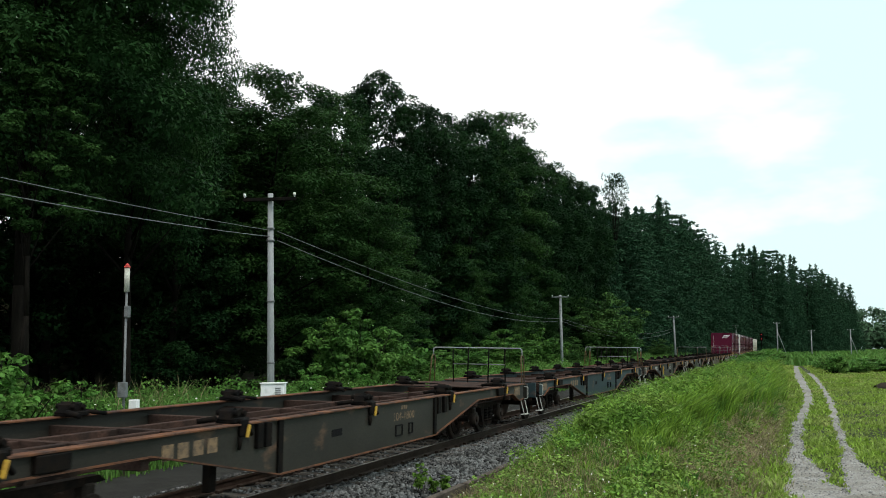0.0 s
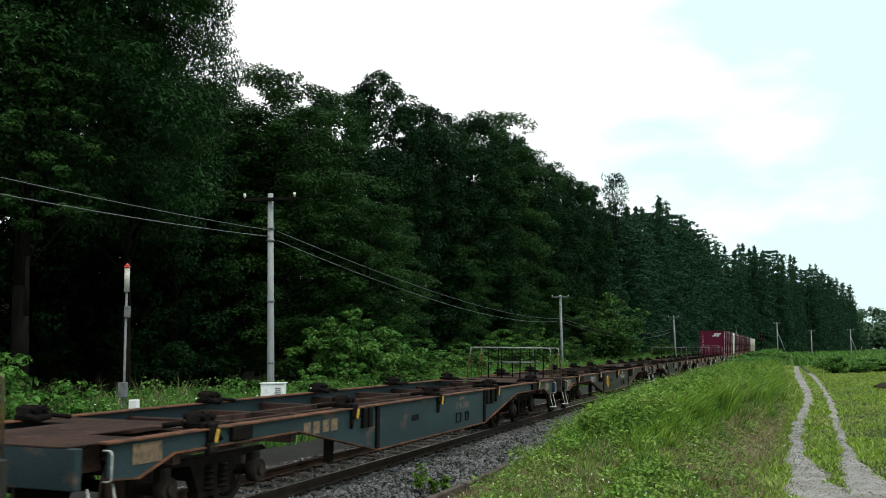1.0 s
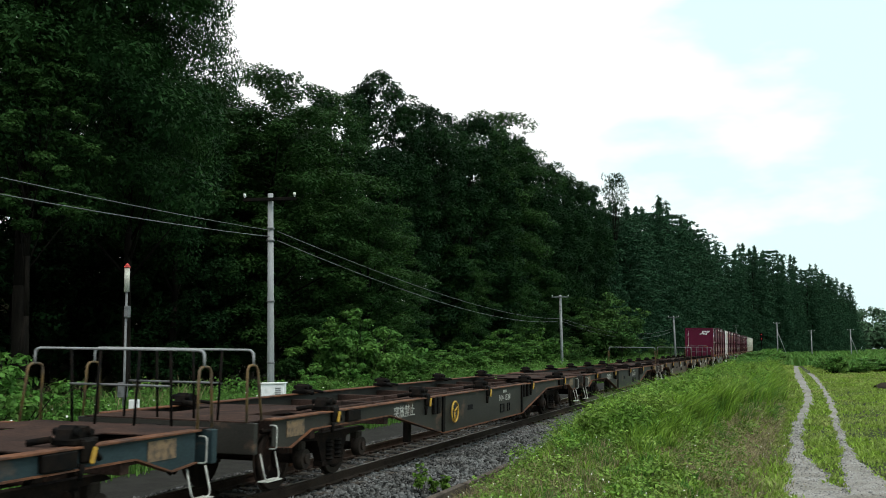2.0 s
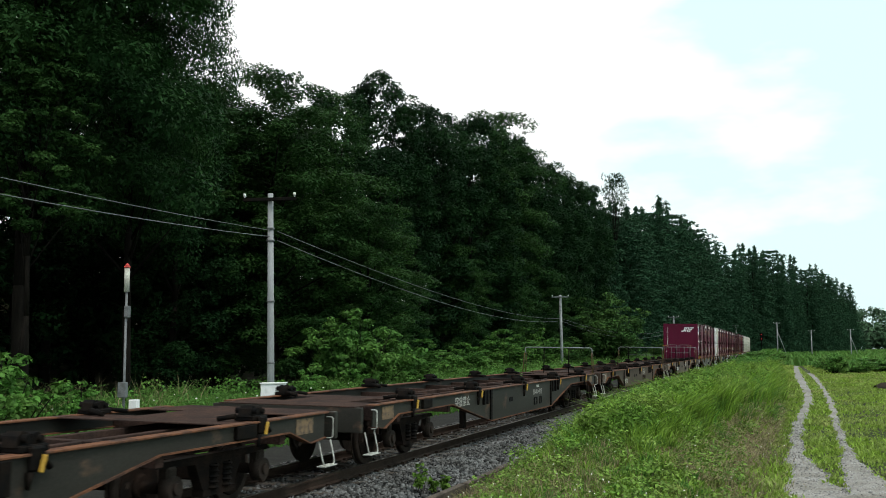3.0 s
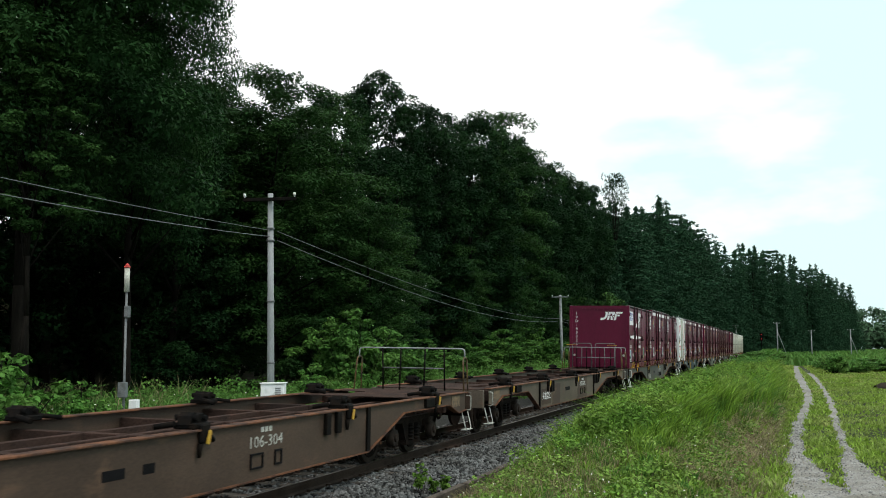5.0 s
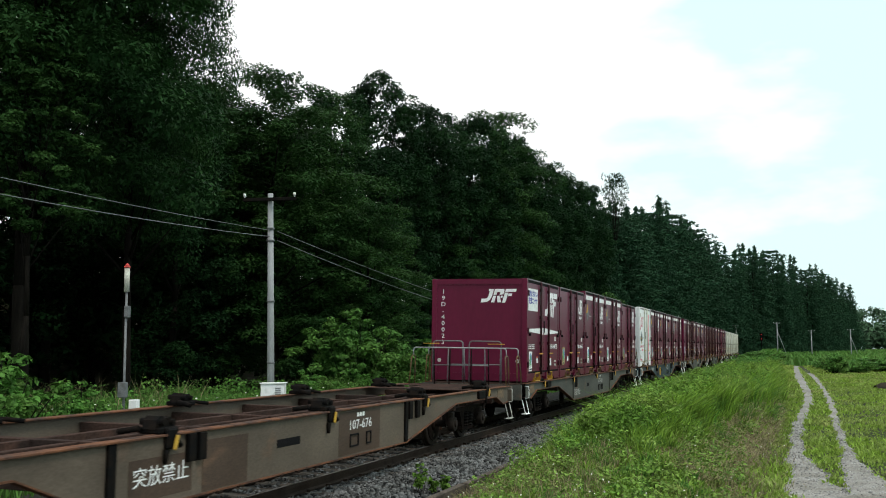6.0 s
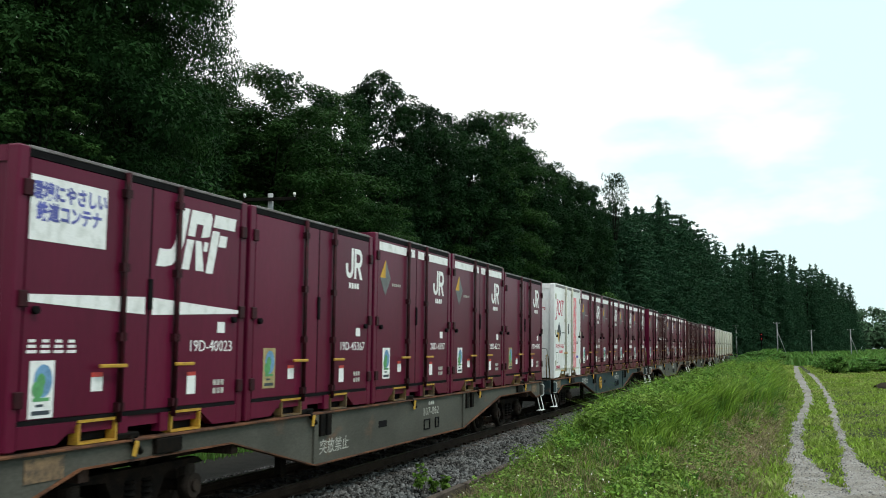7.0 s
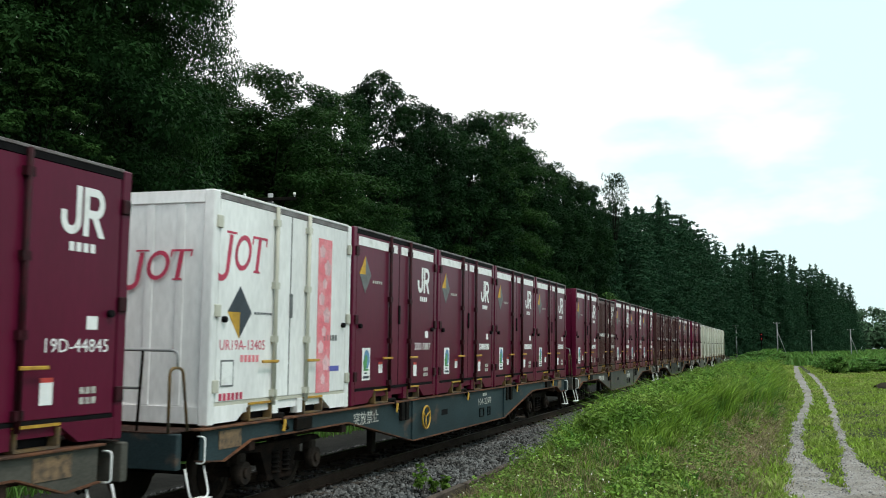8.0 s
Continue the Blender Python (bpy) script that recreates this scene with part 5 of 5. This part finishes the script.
    if kind == "brown":
        for i in range(14):
            y = 0.3 + i * 0.24
            part("rib", boxes((CW - 0.01, CW + 0.010, y - 0.03, y + 0.03, 0.27, H - 0.17, 0.006)), paint, c)
    return c


# ---- wagons ----
def wheelset_mesh():
    bm = bmesh.new()
    rod(bm, (-0.86, 0, 0), (0.86, 0, 0), 0.065, 10, mat=0)
    for s in (-1, 1):
        rod(bm, (s * 0.53, 0, 0), (s * 0.60, 0, 0), 0.43, 28, 0.425, mat=1)
        rod(bm, (s * 0.515, 0, 0), (s * 0.53, 0, 0), 0.46, 28, mat=1)
        rod(bm, (s * 0.60, 0, 0), (s * 0.615, 0, 0), 0.34, 20, 0.33, mat=0)
        rod(bm, (s * 0.615, 0, 0), (s * 0.66, 0, 0), 0.15, 14, 0.12, mat=0)
        for k in range(4):
            a = k * 1.571
            box(bm, *sorted((s * 0.613, s * 0.625)), 0.23 * math.cos(a) - 0.03, 0.23 * math.cos(a) + 0.03, 0.23 * math.sin(a) - 0.03, 0.23 * math.sin(a) + 0.03, mat=1)
    mesh = bpy.data.meshes.new("wheelset")
    bmesh.ops.recalc_face_normals(bm, faces=bm.faces)
    bm.to_mesh(mesh)
    bm.free()
    return mesh


def make_bogie(wagon, y):
    bm = bmesh.new()
    box(bm, -0.95, 0.95, -0.22, 0.22, 0.42, 0.66, 0.02)
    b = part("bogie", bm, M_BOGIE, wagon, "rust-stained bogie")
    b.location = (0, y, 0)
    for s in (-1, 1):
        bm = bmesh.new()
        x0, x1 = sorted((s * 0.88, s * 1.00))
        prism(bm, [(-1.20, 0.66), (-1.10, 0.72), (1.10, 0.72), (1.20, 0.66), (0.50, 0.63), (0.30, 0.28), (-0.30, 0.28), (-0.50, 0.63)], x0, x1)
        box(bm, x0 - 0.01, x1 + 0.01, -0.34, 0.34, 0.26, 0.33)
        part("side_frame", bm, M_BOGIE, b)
        for k in (-0.14, 0.14):
            o = new("spring", SPRING)
            o.parent = b
            o.location = (s * 1.0, k, 0.33)
        for e in (-0.95, 0.95):
            bm = bmesh.new()
            box(bm, x0, x1 + 0.02, e - 0.09, e + 0.09, 0.40, 0.67, 0.03)
            rod(bm, (s * 0.94, e, 0.43), (s * 1.06, e, 0.43), 0.15, 16, 0.135)
            rod(bm, (s * 1.06, e, 0.43), (s * 1.09, e, 0.43), 0.07, 10, 0.06)
            part("axle_box", bm, M_TYRE, b)
            bm = bmesh.new()
            y0, y1 = sorted((e - 0.50 * (1 if e > 0 else -1), e - 0.43 * (1 if e > 0 else -1)))
            box(bm, *sorted((s * 0.52, s * 0.62)), y0, y1, 0.26, 0.62, 0.015)
            part("brake_shoe", bm, M_RUSTEDGE, b)
    return b


def make_wagon(i, paint, number, lettering, label, rail_ends, patch=None, mark=M_CHALK, belly=(-5.55, -2.9, 2.9, 5.55), number_y=1.40, words_at=(-4.85, 0.86)):
    """A long container flat wagon: y along it, its middle at zero, rail level at zero."""
    w = thing("flat_wagon", label, "freight wagon", "wagons of the train")
    for s in (-1, 1):
        out = [(-9.35, 1.03), (9.35, 1.03), (9.35, 0.72), (8.9, 0.68), (8.3, 0.86), (belly[3], 0.86), (belly[2], 0.38), (belly[1], 0.38), (belly[0], 0.86), (-8.3, 0.86), (-8.9, 0.68), (-9.35, 0.72)]
        bm = bmesh.new()
        prism(bm, out, s * 1.235 - 0.008, s * 1.235 + 0.008)
        beam = part("side_beam", bm, paint, w)
        low = out[2:]
        bm = bmesh.new()
        for (ya, za), (yb, zb) in zip(low, low[1:]):
            prism(bm, [(ya, za), (yb, zb), (yb, zb - 0.016), (ya, za - 0.016)], s * 1.235 - 0.07, s * 1.235 + 0.045)
        part("bottom_flange", bm, M_RUSTEDGE, beam)
        part("top_flange", boxes((*sorted((s * 1.14, s * 1.29)), -9.4, 9.4, 1.03, 1.052, 0.004)), M_RUSTEDGE, beam, "worn rusty top flange")
        for y in belly[1:3]:
            part("stiffener", boxes((*sorted((s * 1.245, s * 1.275)), y - 0.06, y + 0.06, 0.39, 1.028)), M_DARK if i < 0 else paint, beam)
        for y in (-3.45, -3.25, 3.05, 3.4):
            part("bracket", boxes((*sorted((s * 1.245, s * 1.30)), y - 0.07, y + 0.07, 0.74, 1.026, 0.008)), M_DARK, beam)
        for y, ww in ((0.10 if i != -2 else -0.2, 0.62 if i == -1 else 0.34),) + (((0.35, 0.2),) if i == -2 else ()):
            part("slot", boxes((*sorted((s * 1.242, s * 1.2465)), y - 1.3 - ww / 2, y - 1.3 + ww / 2, 0.69, 0.79, 0.002)), M_SEAM, beam)
        for y in (-7.0, 7.2):
            part("bracket", boxes((*sorted((s * 1.245, s * 1.30)), y - 0.22, y + 0.22, 0.875, 1.024, 0.008)), M_DARK, beam)
        for y in (-8.75, 8.75):
            part("plate", boxes((*sorted((s * 1.245, s * 1.252)), y - 0.24, y + 0.24, 0.80, 1.0)), M_FADED, beam)
    for y in (-8.2, -5.6, -4.0, -2.0, 0.0, 2.0, 4.0, 5.6, 8.2):
        part("cross_beam", boxes((-1.22, 1.22, y - 0.07, y + 0.07, 0.72, 0.955, 0.006)), M_RUST, w)
    for s in (-1, 1):
        part("centre_sill", boxes((*sorted((s * 0.24, s * 0.34)), -9.7, 9.7, 0.62, 0.95, 0.006)), M_RUST, w)
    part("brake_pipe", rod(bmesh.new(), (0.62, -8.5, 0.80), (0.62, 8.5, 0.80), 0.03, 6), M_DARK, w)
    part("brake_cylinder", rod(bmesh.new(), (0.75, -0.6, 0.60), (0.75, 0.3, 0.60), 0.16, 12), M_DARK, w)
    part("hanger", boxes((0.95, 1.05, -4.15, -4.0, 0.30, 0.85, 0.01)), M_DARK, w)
    for e in (-1, 1):
        bm = bmesh.new()
        a, b = sorted((e * 7.0, e * 9.80))
        for q in ((-0.55, 0.55, a, b), (-1.14, -0.55, *sorted((e * 7.0, e * 7.7))), (0.55, 1.14, *sorted((e * 7.0, e * 7.7))), (-1.14, -0.55, *sorted((e * 8.75, e * 9.80))), (0.55, 1.14, *sorted((e * 8.75, e * 9.80)))):
            box(bm, *q, 1.03, 1.042)
        part("deck_plate", bm, M_RUST, w, "rust-brown deck plate with openings")
        part("end_beam", boxes((-1.24, 1.24, *sorted((e * 9.70, e * 9.80)), 0.66, 1.028, 0.01)), paint, w)
        bm = bmesh.new()
        box(bm, -0.10, 0.10, *sorted((e * 9.80, e * 10.02)), 0.78, 0.96, 0.02)
        box(bm, -0.17, 0.17, *sorted((e * 9.98, e * 10.195)), 0.74, 1.00, 0.04)
        part("coupler", bm, M_DARK, w)
        part("air_hose", tube(bmesh.new(), [(0.42, e * 9.78, 0.80), (0.42, e * 9.97, 0.72), (0.42, e * 10.1, 0.50), (0.42, e * 10.17, 0.46)], 0.028), M_DARK, w)
        for s in (-1, 1):
            bm = bmesh.new()
            y = e * 9.42
            tube(bm, [(s * 1.22, y - 0.18, 0.66), (s * 1.30, y - 0.18, 0.34), (s * 1.30, y + 0.18, 0.34), (s * 1.22, y + 0.18, 0.66)], 0.011)
            box(bm, *sorted((s * 1.20, s * 1.33)), y - 0.19, y + 0.19, 0.325, 0.337)
            part("step", bm, M_CHALK if i < 0 else M_WHITE, w, "white-painted stirrup step")
            bm = bmesh.new()
            tube(bm, [(s * 1.245, y, 0.98), (s * 1.34, y, 0.98), (s * 1.34, y, 0.70), (s * 1.245, y, 0.70)], 0.010)
            part("grab_iron", bm, M_CHALK if i < 0 else M_WHITE, w, "white grab iron")
            if e in rail_ends:
                bm = bmesh.new()
                y0, y1 = e * 9.50, e * 9.82
                tube(bm, [(s * 1.17, y0, 1.04), (s * 1.13, y0 + e * 0.06, 1.70), (s * 1.13, y1 - e * 0.02, 1.70), (s * 1.15, y1, 1.04)], 0.016)
                part("hand_hoop", bm, M_OCHRE, w, "dull ochre side hoop")
        if e in rail_ends:
            y = e * 9.66
            bm = bmesh.new()
            tube(bm, [(-1.13, y, 1.70), (-1.13, y, 1.88), (1.13, y, 1.88), (1.13, y, 1.70)], 0.016)
            rail = part("hand_rail", bm, M_POLE, w, "pale grey end handrail")
            for x in ((-0.48, 0.36) if i == -3 else (-0.62, -0.22, 0.30, 0.70)):
                bm = bmesh.new()
                rod(bm, (x, y + e * (0.06 if abs(x) > 0.5 else -0.06), 1.04), (x, y, 1.87), 0.017, 6)
                part("post", bm, M_GREY if i == 0 else M_DARK, rail)
            if i == 0:
                for x0, x1 in ((-0.98, -0.22), (-0.06, 0.74)):
                    hoop = part("hoop", tube(bmesh.new(), [(x0, y - 0.10, 1.04), (x0, y - 0.10, 2.04), (x1, y - 0.10, 2.04), (x1, y - 0.10, 1.04)], 0.017), M_GREY, rail)
                for x in (-1.02, 0.62):
                    part("yellow_plate", boxes((x - 0.20, x + 0.20, y - 0.16, y - 0.08, 1.965, 1.985, 0.004)), M_YELLOW, rail)
            if i != -3:
                part("mid_rail", rod(bmesh.new(), (-0.62, y, 1.48), (0.70, y, 1.48), 0.015, 6), M_GREY, rail)
    # locks for the containers, at the middle of each place, on both sides
    for k in range(5):
        y = -7.6 + 3.8 * k
        for s in (-1, 1):
            bm = bmesh.new()
            box(bm, *sorted((s * 0.98, s * 1.24)), y - 0.17, y + 0.17, 1.052, 1.115, 0.012)
            if i < 0:
                x0, x1 = sorted((s * 1.03, s * 1.19))
                prism(bm, [(y - 0.18, 1.10), (y - 0.15, 1.19), (y - 0.10, 1.23), (y - 0.05, 1.22), (y - 0.03, 1.16), (y + 0.01, 1.155), (y + 0.03, 1.20), (y + 0.08, 1.215), (y + 0.14, 1.17), (y + 0.18, 1.10)], x0, x1)
                rod(bm, (s * 0.97, y - 0.10, 1.17), (s * 1.25, y - 0.10, 1.17), 0.036, 8)
                rod(bm, (s * 0.99, y + 0.09, 1.16), (s * 1.23, y + 0.09, 1.16), 0.030, 8)
                box(bm, *sorted((s * 1.245, s * 1.30)), y - 0.11, y + 0.07, 0.90, 1.11, 0.02)
                rod(bm, (s * 1.28, y - 0.10, 0.90), (s * 1.28, y - 0.12, 0.76), 0.035, 6, 0.022)
                rod(bm, (s * 1.12, y + 0.16, 1.11), (s * 0.94, y + 0.44, 1.065), 0.030, 6)
                rod(bm, (s * 1.02, y - 0.20, 1.11), (s * 0.80, y - 0.24, 1.07), 0.034, 6)
            rod(bm, (s * 1.26, y - 0.03, 1.08), (s * 1.30, y + 0.12, 0.92), 0.03, 6)
            lock = part("container_lock", bm, M_DARK, w)
            bm = bmesh.new()
            box(bm, -0.012, 0.012, -0.025, 0.025, -0.09, 0.06, 0.005)
            bmesh.ops.transform(bm, matrix=Matrix.Translation((s * 1.325, y + 0.0, 0.98)) @ Matrix.Rotation(radians(-18), 4, "X"), verts=bm.verts)
            part("lever", bm, M_YELLOW, lock, "yellow lock lever")
    # writing on the beams
    X = 1.2435
    if patch:
        for y, ww, z, h in ((-3.92, 1.08, 0.64, 0.40), (-2.70, 0.95, 0.66, 0.54), (1.05, 1.5, 0.70, 0.60)):
            flat_shapes("repainted_patch", [rect(0, 0, ww, h)], patch, w, on_side(X, y, z), "brown repainted patch")
        X += 0.004
    if lettering:
        words("突放禁止", 0.21, mark, w, on_side(X, *words_at), squeeze=1.15)
    else:
        flat_shapes("lettering", [rect(-0.42 + 0.28 * k, 0, 0.2, 0.16) for k in range(4)], mark, w, on_side(X, *words_at))
    if number:
        words(number, 0.19, mark, w, on_side(X, number_y, 0.80), squeeze=1.35)
    else:
        flat_shapes("lettering", [rect(-0.36 + 0.12 * k, 0, 0.08, 0.13) for k in range(7)], mark, w, on_side(X, number_y, 0.80))
    flat_shapes("lettering", [rect(-0.1 + 0.1 * k, 0, 0.07, 0.06) for k in range(3)], mark, w, on_side(X, number_y, 0.945))
    for y, q in ((number_y - 0.23, 0.13), (number_y + 0.30, 0.07)):
        part("card_frame", boxes((1.243, 1.262, y - q - 0.02, y - q, 0.50, 0.68), (1.243, 1.262, y + q, y + q + 0.02, 0.50, 0.68), (1.243, 1.262, y - q, y + q, 0.50, 0.52), (1.243, 1.262, y - q, y + q, 0.66, 0.68)), M_SEAM, w)
    if i in (1, -4):
        bm = bmesh.new()
        tube(bm, [(1.30, -2.35 + 0.19 * math.cos(k * 0.3142), 0.72 + 0.19 * math.sin(k * 0.3142)) for k in range(21)], 0.018)
        for a in (0.5, 2.6, 4.7):
            rod(bm, (1.29, -2.35, 0.72), (1.30, -2.35 + 0.19 * math.cos(a), 0.72 + 0.19 * math.sin(a)), 0.014, 6)
        part("hand_wheel", bm, M_YELLOW, w, "yellow brake handwheel")
    sets = []
    for y in (-7.1, 7.1):
        b = make_bogie(w, y)
        for e in (-0.95, 0.95):
            o = new("wheelset", WHEEL)
            o.parent = b
            o.location = (0, e, 0.43)
            sets.append((o, e))
    return w, sets


def spring_mesh():
    """A coil spring as one ribbed, turned shape."""
    bm = bmesh.new()
    rings = []
    for j in range(15):
        r = 0.078 if j % 3 == 1 else 0.055
        rings.append([bm.verts.new((r * math.cos(a * 0.6283), r * math.sin(a * 0.6283), 0.02 * j)) for a in range(10)])
    for p, q in zip(rings, rings[1:]):
        for a in range(10):
            bm.faces.new((p[a], p[(a + 1) % 10], q[(a + 1) % 10], q[a]))
    mesh = bpy.data.meshes.new("spring")
    bm.to_mesh(mesh)
    bm.free()
    mesh.materials.append(M_DARK)
    return mesh


SPRING = spring_mesh()
WHEEL = wheelset_mesh()
for _m in (M_BOGIE, M_TYRE):
    WHEEL.materials.append(_m)
WAGONS, LOADS = {}, []


def make_train():
    long_belly, mid_belly = (-6.0, -4.5, 4.5, 6.0), (-5.75, -3.6, 2.9, 5.55)
    plan = {
        -6: (P_SLATE, "104-1800", False, "empty slate-green container flat wagon with rusty frame", (1,), None, M_FADED),
        -5: (P_TEAL, "104-390", False, "empty teal container flat wagon with rusty top flanges", (1,), None, M_FADED),
        -4: (P_SLATE, "104-1528", True, "empty dark slate container flat wagon with white numbers", (-1,), None, M_CHALK),
        -3: (P_SLATE, "104-1415", True, "empty dark grey-brown flat wagon with white lettering", (1,), None, M_CHALK),
        -2: (P_BROWN, "106-304", True, "empty brown container flat wagon with worn lettering", (1,), None, M_CHALK, long_belly, 1.4, (-3.9, 0.58)),
        -1: (P_BEIGE, "107-676", True, "empty beige-grey flat wagon with brown repainted patches", (1,), P_BROWN, M_WHITE, (-6.0, -4.75, 2.9, 5.55), 1.05, (-3.92, 0.65)),
        0: (P_GREY, "107-862", True, "grey container flat wagon under wine red containers", (-1,), None, M_CHALK, mid_belly, 1.05, (-2.96, 0.57)),
        1: (P_TEAL, "104-2270", True, "dark teal container flat wagon carrying five containers", (-1,), None, M_CHALK),
    }
    for i in range(-6, 6):
        p = plan.get(i, (P_SLATE if i % 2 else P_GREY, "", False, "loaded container flat wagon in the far part of the train", (-1,), None, M_CHALK))
        WAGONS[i] = make_wagon(i, *p)
    red19 = "wine red steel container with white emblem and sand label"
    red20 = "wine red steel container with white top stripe and diamond"
    made = {}

    def load(key, i, k, *args, **kw):
        if key in made:
            o = copy_thing(made[key], Matrix())
        else:
            o = made[key] = container(*args, **kw)
        LOADS.append((o, i, k))

    load("first", 0, 0, "red19", "wine red steel container with large white emblems and arrow band", "19D-40023", True)
    load("b", 0, 1, "red19", red19, "19D-45367")
    load("c", 0, 2, "red20", red20, "20D-6597")
    load("d", 0, 3, "red20", red20, "20D-6212")
    load("e", 0, 4, "red19", "wine red steel container beside a white container", "19D-44845")
    load("w", 1, 0, "white", "white steel container with crimson emblem and pink blossom band")
    load("f", 1, 1, "red20", red20, "20D-5887")
    for k in (2, 3, 4):
        load("r20", 1, k, "red20", red20)
    rest = {2: ["r20", "br", "r20", "r20", "r20"], 3: ["br", "br", "br", "r20", "r20"], 4: ["r20", "r20", "cr", "cr", "cr"], 5: ["wp", "wp", "wp", "wp", "wp"]}
    for i, kinds in rest.items():
        for k, key in enumerate(kinds):
            if key == "br":
                load("br", i, k, "brown", "faded brown ribbed container with white emblem and band")
            elif key == "cr":
                load("cr", i, k, "cream", "cream steel container far back in the train")
            elif key == "wp":
                load("wp", i, k, "cream", "pale cream steel container at the end of the train")
            else:
                load("r20", i, k, "red20", red20)


make_train()


# ---- what moves ----
def front_at(t):
    """Where the front of the first container stands along the line."""
    d = 8.0 - t
    return 9.583 - 20.4 + 17.467 * d - 0.0647 * d * d + 0.07 * max(d - 2.0, 0.0) ** 2


def motions():
    times = [0.5 * k for k in range(17)]
    tilt = math.degrees(math.atan(0.00168))
    for i, (w, sets) in WAGONS.items():
        walk(w, [(t, pose(0, front_at(t) + 9.20 + 20.4 * i, rise(front_at(t) + 9.20 + 20.4 * i), tilt, CANT, 0)) for t in times])
        for o, e in sets:
            walk(o, [(n / 30, pose(0, e, 0.43, math.degrees((front_at(0) - front_at(n / 30)) / 0.43) + 17 * i, 0, 0)) for n in range(0, 241)])
    for c, i, k in LOADS:
        rows = []
        for t in times:
            y = front_at(t) + 20.4 * i + 3.80 * k
            rows.append((t, pose(0, y, rise(y), tilt, CANT, 0) @ pose(0, 0, 1.065)))
        walk(c, rows)


motions()
